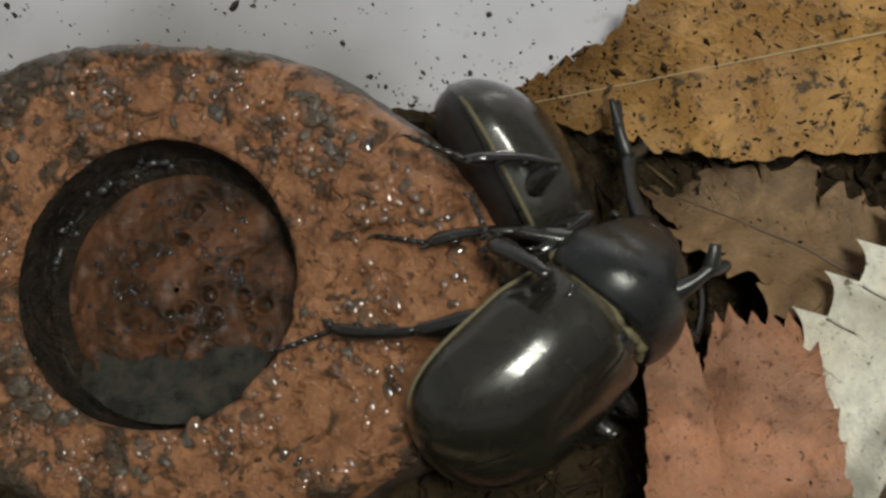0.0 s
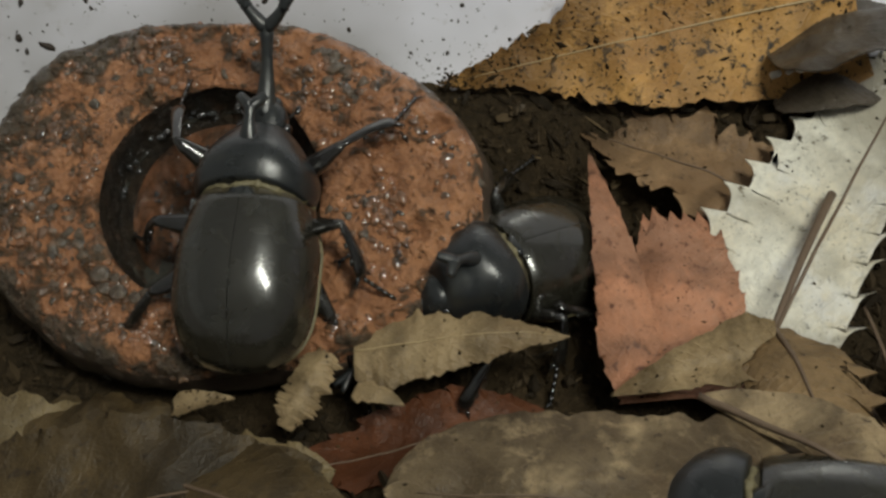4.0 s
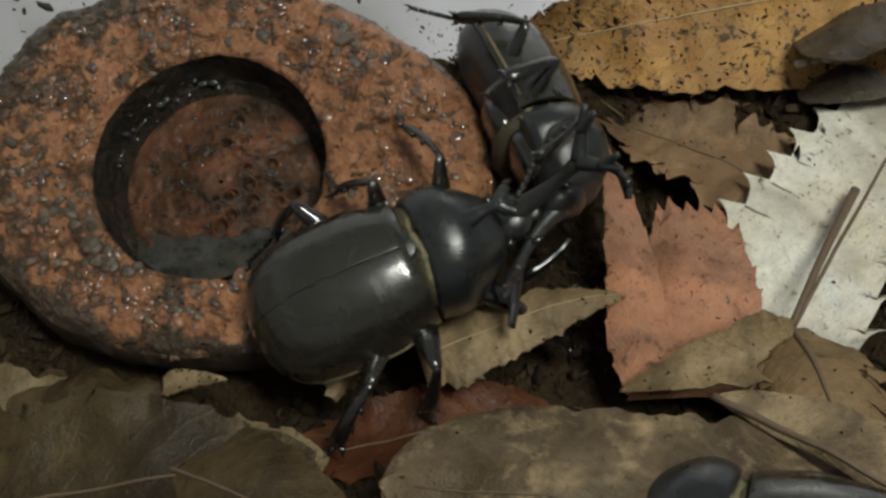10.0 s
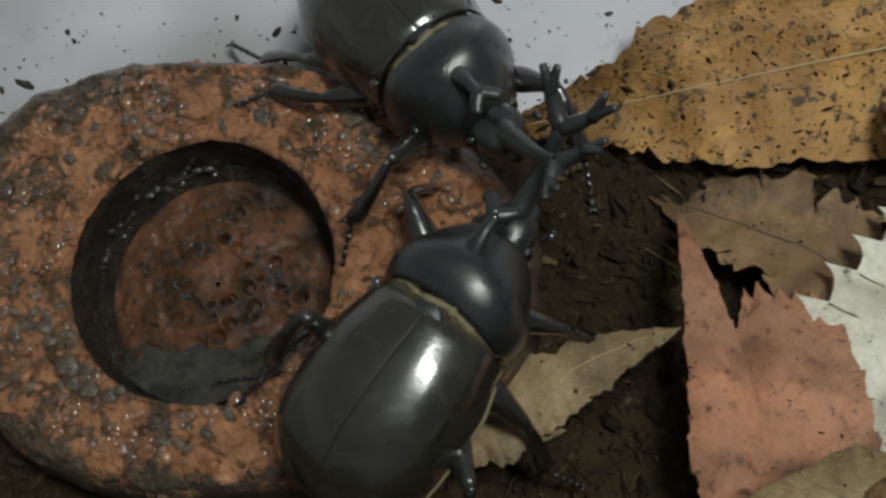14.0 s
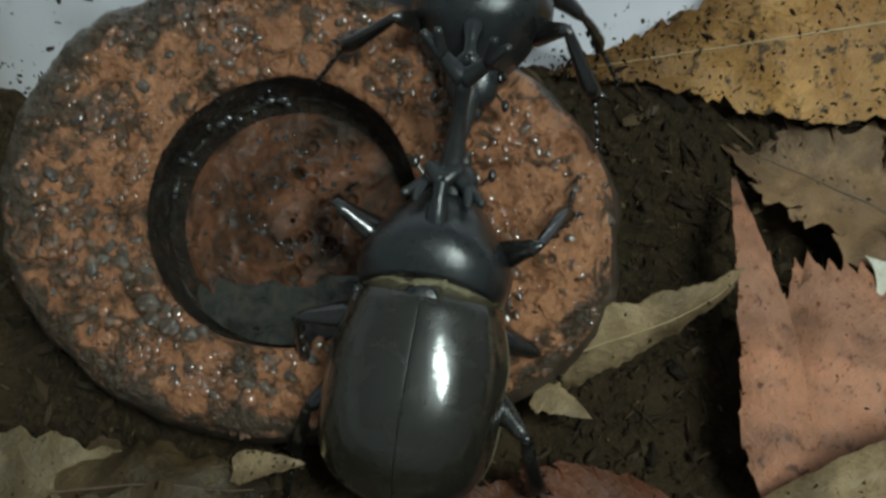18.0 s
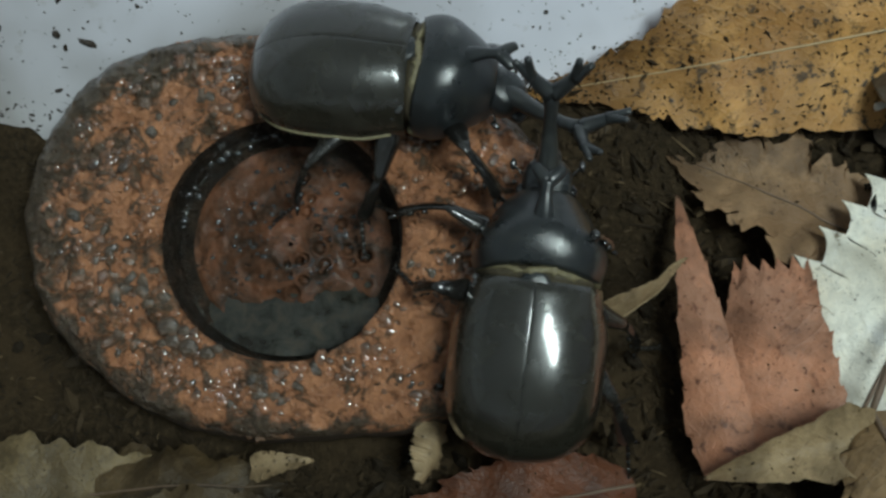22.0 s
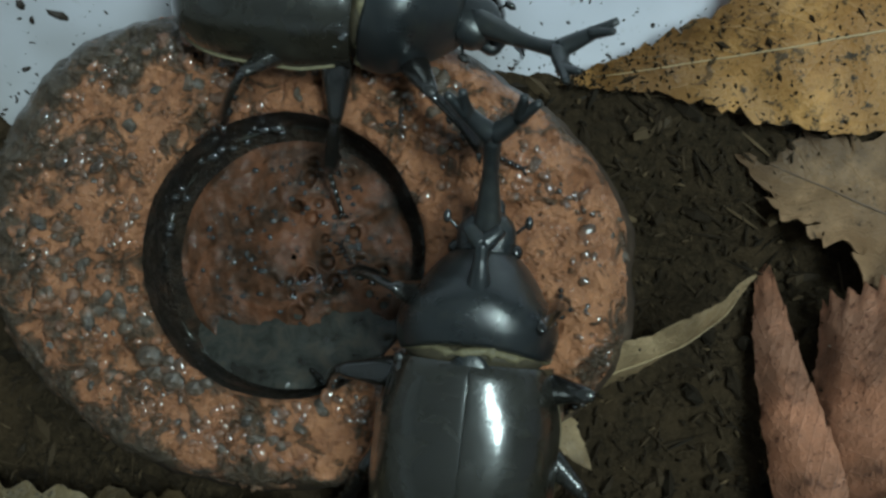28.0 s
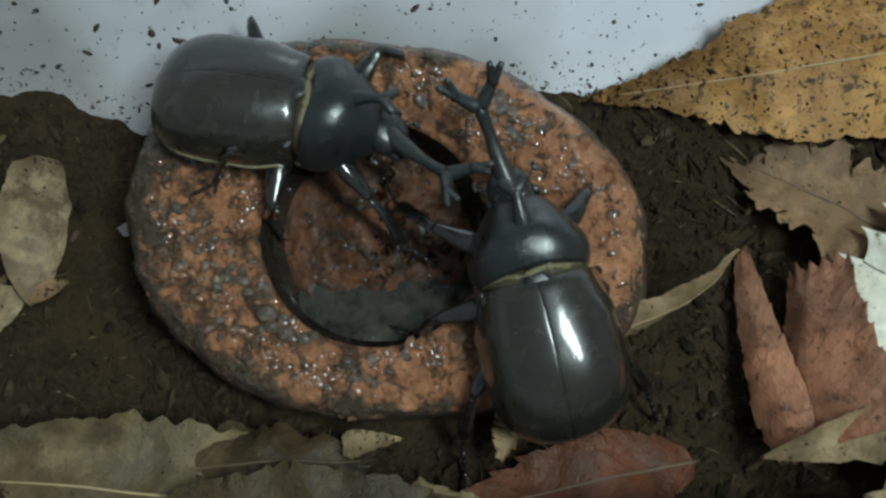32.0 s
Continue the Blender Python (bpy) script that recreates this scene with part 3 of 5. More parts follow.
def build_stand():
    n, rings, verts = 620, 110, []
    for i in range(rings):
        s = i / (rings - 1)
        for k in range(n):
            a = 2 * math.pi * k / n
            out = stand_outline(a)
            cx, cy = HOLE_C
            rim = HOLE_R * (1 + 0.012 * noise.noise(Vector((math.cos(a), math.sin(a), 4)) * 3))
            ix, iy = cx + rim * math.cos(a), cy + rim * math.sin(a)
            x, y = ix + (out * math.cos(a) - ix) * s, iy + (out * math.sin(a) - iy) * s
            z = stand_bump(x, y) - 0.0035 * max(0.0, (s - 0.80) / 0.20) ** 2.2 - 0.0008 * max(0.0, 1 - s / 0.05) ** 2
            verts.append((x, y, z))
    outer = verts[-n:]
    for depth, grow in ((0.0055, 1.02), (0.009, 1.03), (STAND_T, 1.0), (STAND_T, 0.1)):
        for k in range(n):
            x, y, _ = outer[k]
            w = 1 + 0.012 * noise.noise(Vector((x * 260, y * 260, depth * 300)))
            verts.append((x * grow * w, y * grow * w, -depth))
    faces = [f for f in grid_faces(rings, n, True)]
    # one dark colour holds the side's soil stains and its shade
    rim = mesh("soiled_shaded_side", verts[-5 * n :], grid_faces(5, n, True), SOILED_SHADED)
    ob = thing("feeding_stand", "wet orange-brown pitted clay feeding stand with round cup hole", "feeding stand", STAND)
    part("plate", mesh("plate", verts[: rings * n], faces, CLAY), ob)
    part("soiled_shaded_side", rim, ob, "soil-stained side of the clay plate, coloured darker for shade")
    # the cup hole: wet side, coloured dark for shade too, and an uneven floor
    hv, m = [], 240
    cx, cy = HOLE_C
    for i, (r, z) in enumerate(((1.0, -0.0006), (0.998, -0.0013), (0.996, -0.002), (0.992, -0.0032), (0.988, -0.0044), (0.982, -0.0056), (0.974, -0.0068), (0.962, -0.0080), (0.93, -0.0092), (0.86, -0.0098))):
        for k in range(m):
            a = 2 * math.pi * k / m
            q = HOLE_R * r * (1 + 0.012 * noise.noise(Vector((math.cos(a), math.sin(a), 4)) * 3)) * (1 + (0.014 * noise.noise(Vector((math.cos(a) * 6, math.sin(a) * 6, z * 700))) + 0.010 * noise.noise(Vector((math.cos(a) * 17, math.sin(a) * 17, z * 1500))) if 0 < i < 9 else 0))
            hv.append((cx + q * math.cos(a), cy + q * math.sin(a), z))
    pit_rnd = random.Random(8)
    dents = [(cx + HOLE_R * q * math.cos(a), cy + HOLE_R * q * math.sin(a), pit_rnd.uniform(0.0006, 0.0013)) for a, q in ((pit_rnd.uniform(-1.9, 1.6), math.sqrt(pit_rnd.uniform(0.02, 0.6))) for _ in range(34))]
    for r in np.linspace(0.82, 0.02, 56):
        for k in range(m):
            a = 2 * math.pi * k / m
            x, y = cx + HOLE_R * r * math.cos(a), cy + HOLE_R * r * math.sin(a)
            p = Vector((x, y, 0))
            z = -0.0098 + 0.0012 * noise.noise(p * 105 + Vector((4, 0, 0))) + 0.0006 * noise.noise(p * 240) + 0.0003 * noise.noise(p * 330) + 0.0003 * noise.noise(p * 800) + 0.0016 * smooth01((0.75 - r) / 0.6)
            z -= 0.0016 * max(0.0, noise.noise(p * 260 + Vector((2, 8, 1))) - 0.25)
            for dx, dy, dr in dents:
                gap = math.hypot(x - dx, y - dy) / dr
                if gap < 1.4:
                    z += -0.0013 * smooth01((1.0 - gap) / 0.6) + 0.00025 * math.exp(-((gap - 1.1) / 0.2) ** 2)
            hv.append((x, y, z))
    part("cup_side", mesh("cup_side", hv[: 10 * m], grid_faces(10, m, True), CUP_SIDE), ob, "wet side of the cup hole, coloured darker for shade")
    part("cup_floor", mesh("cup_floor", hv[9 * m :], grid_faces(57, m, True), SLUDGE), ob, "cup floor with brown wet sludge")
    # beads of water on the cup floor and, larger, where its side meets the floor
    # the beads are added to catch the lamp where the wet cup glints
    drop_rnd, bv, bf = random.Random(14), [], []
    spots = [(hv[9 * m + drop_rnd.randrange(6, 46) * m + drop_rnd.randrange(m)], drop_rnd.uniform(0.00014, 0.00034)) for _ in range(170)]
    spots += [(hv[(6 + drop_rnd.randrange(3)) * m + int(m * drop_rnd.uniform(0.27, 0.48))], drop_rnd.uniform(0.0003, 0.0007)) for _ in range(18)]
    for (x, y, z), r in spots:
        v, f = blob((x, y, z + 0.15 * r), (r * drop_rnd.uniform(0.9, 1.9), r * drop_rnd.uniform(0.9, 1.5), r * 0.75), 6, 9)
        bf += [tuple(i + len(bv) for i in q) for q in f]
        bv += [tuple(q) for q in v]
    tagged(part("beaded_water", mesh("beaded_water", bv, bf, DROP), ob, "small glinting beads of water in the cup"), kind="stuff")
    # liquid lies level, so it gathers at the low side
    water, wt, wb = material("pooled_liquid", (0.030, 0.031, 0.026), 0.08, spec=0.5)
    wn = noise_tex(wt, coords(wt), 190, 3, 0.55)
    scum = noise_tex(wt, coords(wt), 330, 5, 0.65, 0.6)
    wt.links.new(ramp(wt, scum, [(0.36, (0.016, 0.014, 0.010)), (0.50, (0.034, 0.034, 0.028)), (0.66, (0.058, 0.048, 0.034))]), wb.inputs["Base Color"])
    bump(wt, wb, wn, 0.6, 0.0010)
    lv, lm = [], 96
    for i, r in enumerate((0.955, 0.88, 0.8, 0.72, 0.64, 0.56, 0.48, 0.4, 0.3, 0.2, 0.05)):
        for k in range(lm):
            a = 2 * math.pi * k / lm
            x, y = cx + HOLE_R * r * math.cos(a), cy + HOLE_R * r * math.sin(a)
            lv.append((x, y, -0.0122 - 0.364 * (y - cy) * 0.82 + 0.0009 * noise.noise(Vector((x, y, 0)) * 130) + 0.0004 * noise.noise(Vector((x, y, 7)) * 330)))
    part("liquid", mesh("liquid", lv, grid_faces(11, lm, True), water), ob, "shallow dark liquid pooled in the cup hole")
    ring = [Vector((cx + HOLE_R * (0.958 + 0.012 * noise.noise(Vector((math.cos(a) * 5, math.sin(a) * 5, 8)))) * math.cos(a), cy + HOLE_R * 0.958 * math.sin(a), -0.0086 + 0.0005 * noise.noise(Vector((math.cos(a), math.sin(a), 1)) * 2.5))) for a in np.linspace(0, 2 * math.pi, 160)]
    v, f = tube(ring, [max(0.00008, 0.00018 + 0.0006 * noise.noise(q * 420)) for q in ring], 10)
    part("wet_rim", mesh("wet_rim", v, f, water), ob, "glossy wet rim of liquid round the cup floor")
    # glossy wet lumps of food beside the hole
    for x, y, r in ((-0.0200, -0.0146, 0.0015), (-0.0192, -0.0168, 0.0012), (-0.0166, -0.0178, 0.0013), (-0.0138, -0.0187, 0.0011), (-0.0122, -0.0180, 0.0008), (-0.0212, -0.0172, 0.0008), (-0.0175, -0.0152, 0.0009)):
        v, f = blob((0, 0, 0), (r * 1.3, r, r * 0.6), 10, 14)
        v = [Vector(q) * (1 + 0.25 * noise.noise(Vector(q) * 900)) for q in v]
        part("food_lump", mesh("food_lump", v, f, CRUST), ob, "glossy grey lump of food jelly", pose(x, y, stand_bump(x, y) + r * 0.2))
    rnd, cv, cf = random.Random(14), [], []
    made = 0
    while made < 260:
        a, q = rnd.uniform(0, 6.283), math.sqrt(rnd.uniform(0.08, 1.0))
        x, y = stand_outline(a) * q * math.cos(a) * 0.97, stand_outline(a) * q * math.sin(a) * 0.97
        gap = math.hypot(x - cx, y - cy) / HOLE_R
        if gap < 1.07 or noise.noise(Vector((x, y, 5)) * 75) + 0.5 * (q - 0.75) - 5.0 * x < rnd.uniform(-0.10, 0.38):
            continue
        made += 1
        r, long, spin = rnd.uniform(0.0004, 0.0011), rnd.uniform(1.0, 1.9), rnd.uniform(0, 3.14)
        z = stand_bump(x, y) - 0.0032 * max(0.0, (q - 0.86) / 0.14) ** 2
        base, n, off = len(cv), 12, Vector((rnd.uniform(0, 90), 0, 0))
        for k, h in ((1.0, -0.45), (0.90, 0.10), (0.66, 0.36), (0.36, 0.48), (0.1, 0.50)):
            for j in range(n):
                b = 2 * math.pi * j / n
                w = r * k * (1 + 0.55 * noise.noise(Vector((math.cos(b), math.sin(b), 0)) * 1.6 + off))
                e, g = w * long * math.cos(b), w * math.sin(b)
                cv.append((x + e * math.cos(spin) - g * math.sin(spin), y + e * math.sin(spin) + g * math.cos(spin),
                           z + min(r, 0.0008) * (h + 0.30 * noise.noise(Vector((math.cos(b) * k, math.sin(b) * k, 3)) * 2 + off))))
        cf += grid_faces(5, n, True, base) + [tuple(base + 4 * n + j for j in range(n))]
    tagged(part("dried_crust", mesh("dried_crust", cv, cf, CRUST), ob, "knobbly grey-brown crusts of old food on clay"), kind="stuff")
    return ob


# ---- leaves ----
def profile(kind, u):
    if kind == "lance":
        return max(0.0, math.sin(math.pi * u ** 0.85)) ** 0.8
    if kind == "ovate":
        return max(0.0, math.sin(math.pi * u ** 0.7)) ** 0.6
    if kind == "blunt":
        return min(1.0, (0.35 + 2.2 * u)) * (1 - max(0.0, (u - 0.80) / 0.2) ** 3 * 0.55)
    if kind == "wedge":
        return 1.0 - 0.48 * u ** 1.3
    if kind == "long_tip":
        return (1 - u) ** 0.62 * min(1.0, 0.8 + 2.0 * u)
    if kind == "tailed":
        return (1 - u) ** 0.62 * min(1.0, 0.8 + 2.0 * u) * (1 - 0.5 * smooth01((u - 0.6) / 0.3))
    if kind == "spike":
        return (1 - u) ** 0.75 * min(1.0, 0.6 + 2.5 * u)
    return max(0.0, 1 - abs(2 * u - 1) ** 4) ** 0.5


def leaf_blade(length, width, kind, teeth, tooth, arch, cup, wave, ragged, seed, mat, left=1.0, right=1.0, twist=0.0):
    """A thin, closed, uneven blade along +x with its upper side to +z."""
    nu, nv, off = (max(90, teeth * 14) if teeth else 90), 21, Vector((seed * 3.7, seed * 1.3, 0))
    top, uvs = [], []
    for i in range(nu):
        u = i / (nu - 1)
        w0 = width / 2 * max(0.02, profile(kind, u))
        for j in range(nv):
            v = 2 * j / (nv - 1) - 1
            w = w0 * (left if v > 0 else right)
            if teeth:
                ph = (u * teeth + (0.37 if v > 0 else 0)) % 1.0
                w *= 1 + tooth * (0.75 * ph ** 7 + 0.25 * ph) * abs(v) ** 6 * (1 if 0.06 < u < 0.97 else 0)
            w *= 1 + ragged * noise.noise(Vector((u * 9, 5.0 if v > 0 else 1.0, seed))) + 0.5 * ragged * noise.noise(Vector((u * 31, 5.0 if v > 0 else 1.0, seed + 3)))
            if kind == "tailed" and u > 0.5:
                w *= 1 + (u - 0.5) * 1.3 * noise.noise(Vector((u * 55, 7.0 if v > 0 else 2.0, seed))) * abs(v) ** 3
            x = length * u + (tooth * 0.012 if teeth else 0) * abs(v) ** 6 * ((u * teeth) % 1.0) * (1 if v > 0 else 0.8)
            if kind == "wedge" and u > 0.80:
                x += (u - 0.80) / 0.20 * 0.0035 * (((v * 2.4 + 0.3) % 1.0) ** 1.5 - 0.3)
            if u > 0.9:
                x += ragged * 0.25 * width * noise.noise(Vector((v * 6, seed, 2.0))) * (u - 0.9) * 10
            y = w * v
            z = arch * math.sin(math.pi * u) + cup * abs(v) ** 1.6 * w0 + wave * (noise.noise(Vector((x, y, 0)) * 55 + off) + 0.4 * noise.noise(Vector((x, y, 0)) * 170 + off))
            z += 0.006 * w0 * math.cos((u * 12 - abs(v) * 2.2) * 2 * math.pi) * abs(v) ** 0.5
            if twist:
                a = twist * u
                y, z = y * math.cos(a) - z * math.sin(a), y * math.sin(a) + z * math.cos(a)
            top.append(Vector((x, y, z)))
            uvs.append((u, j / (nv - 1)))
    n = len(top)
    verts = top + [q - Vector((0, 0, 0.00028)) for q in top]
    f0 = grid_faces(nu, nv)
    faces = [f[::-1] for f in f0] + [tuple(i + n for i in f) for f in f0]
    edge = [j for j in range(nv)] + [i * nv + nv - 1 for i in range(1, nu)] + [(nu - 1) * nv + j for j in range(nv - 2, -1, -1)] + [i * nv for i in range(nu - 2, 0, -1)]
    q = len(edge)
    for k in range(q):
        a, b = 2 * n + k, 2 * n + (k + 1) % q
        faces.append((a, b, b + q, a + q))
    verts += [verts[i] for i in edge] + [verts[i + n] for i in edge]
    return mesh("blade", verts, faces, mat, True, uvs + uvs + [uvs[i] for i in edge] * 2), [top[i * nv + nv // 2] for i in range(nu)]


def along(base, tip, roll=0.0):
    """The pose of a blade that runs from base to tip, leaning by roll degrees round that line."""
    b, t = Vector(base), Vector(tip)
    x = (t - b).normalized()
    y = Vector((0, 0, 1)).cross(x).normalized()
    z = x.cross(y)
    m = Matrix((x, y, z)).transposed().to_4x4()
    m.translation = b
    return m @ pose(0, 0, 0, roll, 0, 0), (t - b).length


def leaf(name, label, base, tip, width, mat, roll=0.0, kind="lance", teeth=0, tooth=0.0, arch=0.002, cup=0.1, wave=0.0012, ragged=0.08, seed=1,
         rib=None, rib_r=0.0005, left=1.0, right=1.0, stalk=None, twist=0.0, debris=16, group="fallen leaves"):
    m, length = along(base, tip, roll)
    ob = thing(name, label, "leaf", m, group)
    me, line = leaf_blade(length, width, kind, teeth, tooth, arch, cup, wave, ragged, seed, mat, left, right, twist)
    part("blade", me, ob)
    if debris:
        rnd, dv, df = random.Random(seed * 7), [], []
        count = len(line) * 21
        for _ in range(debris):
            c = me.vertices[rnd.randrange(count)].co + Vector((rnd.uniform(-0.001, 0.001), rnd.uniform(-0.0005, 0.0005), 0.0001))
            long, wide, a = rnd.uniform(0.0003, 0.0011), rnd.uniform(0.0001, 0.00028), rnd.uniform(0, 6.28)
            if debris > 300 and rnd.random() < 0.05:
                long, wide = long * 3.5, wide * 2.2
            d, w = Vector((math.cos(a), math.sin(a), rnd.uniform(-0.1, 0.25))) * long / 2, Vector((-math.sin(a), math.cos(a), 0)) * wide
            base = len(dv)
            dv += [c - d, c - w, c + d, c + w, c + Vector((0, 0, wide * 1.5))]
            df += [(base, base + 1, base + 4), (base + 1, base + 2, base + 4), (base + 2, base + 3, base + 4), (base + 3, base, base + 4)]
        tagged(part("debris", mesh("debris", dv, df, FIBRE, False), ob, "dark soil crumbs on the blade"), kind="stuff")
    if rib is not None:
        pts = [p + Vector((0, 0, 0.00012)) for p in line[:: 4][:-1]]
        rr = [rib_r * (1 - 0.75 * i / len(pts)) for i in range(len(pts))]
        v, f = tube(pts, rr, 8)
        part("midrib", mesh("midrib", v, f, rib), ob, "raised central rib")
    if stalk is not None:
        p0, p1 = line[1], m.inverted() @ Vector(stalk)
        pts = [p0.lerp(p1, s) + Vector((0, 0, 0.0012 * math.sin(math.pi * s) + 0.0005)) for s in np.linspace(0, 1, 12)]
        v, f = tube(pts, [rib_r * (1.0 + 0.5 * s) for s in np.linspace(0, 1, 12)], 8)
        part("stalk", mesh("stalk", v, f, rib or STALK), ob, "thin dry stalk")
    return ob


PINK_BASE, PINK_TIP = (0.0780, -0.0315, 0.0130), (0.0785, 0.0030, 0.0150)


def build_leaves():
    leaf("ochre_leaf", "ochre yellow fallen leaf speckled with dirt leaning on tub wall", (0.113, 0.0445, 0.0272), (0.0375, 0.0330, 0.0205), 0.040, YELLOW,
         roll=-38, kind="tailed", teeth=0, arch=0.004, cup=0.10, wave=0.0024, ragged=0.20, seed=3, rib=PALE_STALK, rib_r=0.00025, left=0.98, right=1.0, debris=620)
    leaf("brown_leaf", "dull brown torn leaf lying on dark soil", (0.108, 0.0045, 0.0080), (0.0645, 0.0240, 0.0155), 0.0205, BROWN,
         kind="ovate", teeth=7, tooth=0.20, arch=0.002, cup=0.12, wave=0.0026, ragged=0.55, seed=5, rib=STALK, rib_r=0.0003)
    pink = leaf("salmon_leaf", "salmon pink split leaf with toothed ends on soil", PINK_BASE, PINK_TIP, 0.0225, PINK,
                kind="wedge", teeth=8, tooth=0.07, arch=0.0030, cup=-0.10, wave=0.0022, ragged=0.10, seed=7)
    me, _ = leaf_blade(0.0485, 0.0125, "spike", 7, 0.12, 0.003, -0.25, 0.001, 0.10, 17, PINK, 1.0, 0.9)
    part("side_lobe", me, pink, "narrow pointed side lobe", pink.matrix_basis.inverted() @ along((0.0705, -0.0320, 0.0165), (0.0642, 0.0155, 0.0175), 8)[0])
    leaf("cream_leaf", "pale cream dry leaf with sharply toothed edge", (0.0880, -0.0270, 0.0112), (0.1285, 0.0435, 0.0158), 0.0390, CREAM,
         kind="long_tip", right=0.54, teeth=13, tooth=0.36, arch=0.003, cup=0.08, wave=0.0014, ragged=0.06, seed=9, rib=STALK, rib_r=0.0004)
    leaf("tan_folded_leaf", "tan dry leaf folded over a salmon leaf", (0.0915, -0.0268, 0.0192), (0.0655, -0.0335, 0.0182), 0.0128, TAN,
         roll=-14, kind="spike", arch=0.0025, cup=0.6, wave=0.0010, ragged=0.14, seed=11)
    leaf("brown_toothed_leaf", "brown dry leaf with hooked teeth and long grey stalk", (0.0908, -0.0232, 0.0195), (0.0952, -0.0435, 0.0235), 0.0150, UMBER,
              kind="blunt", teeth=4, tooth=0.55, arch=0.002, cup=-0.22, wave=0.0010, ragged=0.10, seed=12, rib=STALK, rib_r=0.00055, stalk=(0.1042, 0.0045, 0.0175))
    leaf("grey_brown_leaf", "broad grey-brown curled leaf heaped over other leaves", (0.1110, -0.0645, 0.0290), (0.0340, -0.0560, 0.0310), 0.030, GREYBROWN,
         kind="band", arch=0.0045, cup=-0.18, wave=0.0026, ragged=0.14, seed=13, rib=STALK, rib_r=0.0004)
    leaf("grey_brown_leaf", "grey-brown leaf with dark rib beside a hidden beetle", (0.0770, -0.0425, 0.0325), (0.1120, -0.0660, 0.0345), 0.016, GREYBROWN,
         kind="lance", right=0.12, arch=0.001, cup=-0.12, wave=0.0012, ragged=0.10, seed=14, rib=STALK, rib_r=0.00055)
    leaf("dull_brown_leaf", "dull brown wet leaf in front of the clay stand", (-0.0420, -0.0560, 0.0130), (0.0215, -0.0460, 0.0180), 0.028, DIM,
         kind="ovate", arch=0.004, cup=0.15, wave=0.0028, ragged=0.16, seed=15, rib=STALK, rib_r=0.0004, teeth=6, tooth=0.1)
    leaf("tan_leaf", "mottled tan leaf lying flat before the clay stand", (-0.0060, -0.0430, 0.0112), (-0.0820, -0.0385, 0.0150), 0.026, OLIVE,
         kind="ovate", arch=0.003, cup=0.05, wave=0.0030, ragged=0.22, seed=16, rib=PALE_STALK, rib_r=0.00035)
    leaf("dull_brown_leaf", "dull brown wet leaf half hidden under others", (-0.0050, -0.0450, 0.0165), (0.0330, -0.0640, 0.0230), 0.022, DIM,
         kind="ovate", arch=0.003, cup=-0.2, wave=0.002, ragged=0.15, seed=21, rib=STALK, rib_r=0.0004)
    leaf("tan_crumpled_leaf", "crumpled tan leaf lying in front of the clay stand", (-0.0400, -0.0370, 0.0120), (0.0010, -0.0345, 0.0150), 0.0150, DIM,
         kind="ovate", arch=0.003, cup=-0.35, wave=0.0042, ragged=0.28, seed=41, rib=STALK, rib_r=0.0003)
    leaf("olive_brown_leaf", "olive brown curled leaf before the clay stand", (-0.0020, -0.0480, 0.0165), (0.0225, -0.0440, 0.0180), 0.0150, OLIVE,
         kind="ovate", arch=0.003, cup=-0.30, wave=0.0034, ragged=0.22, seed=42, rib=PALE_STALK, rib_r=0.0003)
    leaf("leaf_scrap", "small folded tan leaf scrap at the clay stand", (-0.0045, -0.0325, 0.0150), (0.0055, -0.0310, 0.0160), 0.0060, TAN,
         kind="spike", arch=0.0008, cup=0.45, wave=0.0012, ragged=0.2, seed=43)
    leaf("pale_brown_leaf", "pale brown curled leaf standing on soil at the tub wall", (-0.0620, -0.0080, 0.0150), (-0.0650, 0.0285, 0.0180), 0.0125, GREYBROWN,
         roll=12, kind="lance", arch=0.005, cup=-0.3, wave=0.0016, ragged=0.12, seed=18, rib=None)
    leaf("pale_brown_leaf", "pale brown leaf scrap lying on soil", (-0.0900, -0.0180, 0.0110), (-0.0640, -0.0040, 0.0125), 0.014, GREYBROWN,
         kind="ovate", arch=0.002, cup=-0.2, wave=0.0016, ragged=0.2, seed=19)
    leaf("leaf_scrap", "small brown leaf scrap on soil", (-0.0620, -0.0075, 0.0165), (-0.0550, -0.0040, 0.0175), 0.0035, BROWN, kind="lance", arch=0.0008, wave=0.0004, seed=20)
    leaf("leaf_scrap", "small brown leaf scrap on soil", (-0.0720, 0.0010, 0.0165), (-0.0680, 0.0050, 0.0170), 0.002, BROWN, kind="lance", arch=0.0006, wave=0.0003, seed=22)
    leaf("dark_leaf", "dark wet brown leaf on soil beside ochre leaf", (0.0965, 0.0312, 0.0245), (0.1230, 0.0335, 0.0280), 0.026, DARKLEAF,
         roll=-25, kind="band", arch=0.003, cup=0.05, wave=0.0032, ragged=0.10, seed=23)
    leaf("dark_leaf", "dark wet brown leaf curled on soil", (0.0975, 0.0268, 0.0185), (0.1160, 0.0262, 0.0185), 0.010, DARKLEAF,
         kind="ovate", arch=0.003, cup=-0.2, wave=0.0015, ragged=0.12, seed=24)
    leaf("cream_leaf", "pale cream leaf behind dark leaf at tub wall", (0.1230, 0.0500, 0.0120), (0.1420, 0.0640, 0.0260), 0.024, CREAM, kind="ovate", arch=0.002, seed=25)
    leaf("brown_leaf", "dull brown leaf lying beside a cream leaf", (0.1335, -0.0270, 0.0130), (0.1400, 0.0400, 0.0165), 0.030, BROWN,
         kind="ovate", arch=0.003, cup=-0.15, wave=0.0024, ragged=0.14, seed=29, rib=STALK, rib_r=0.0004)
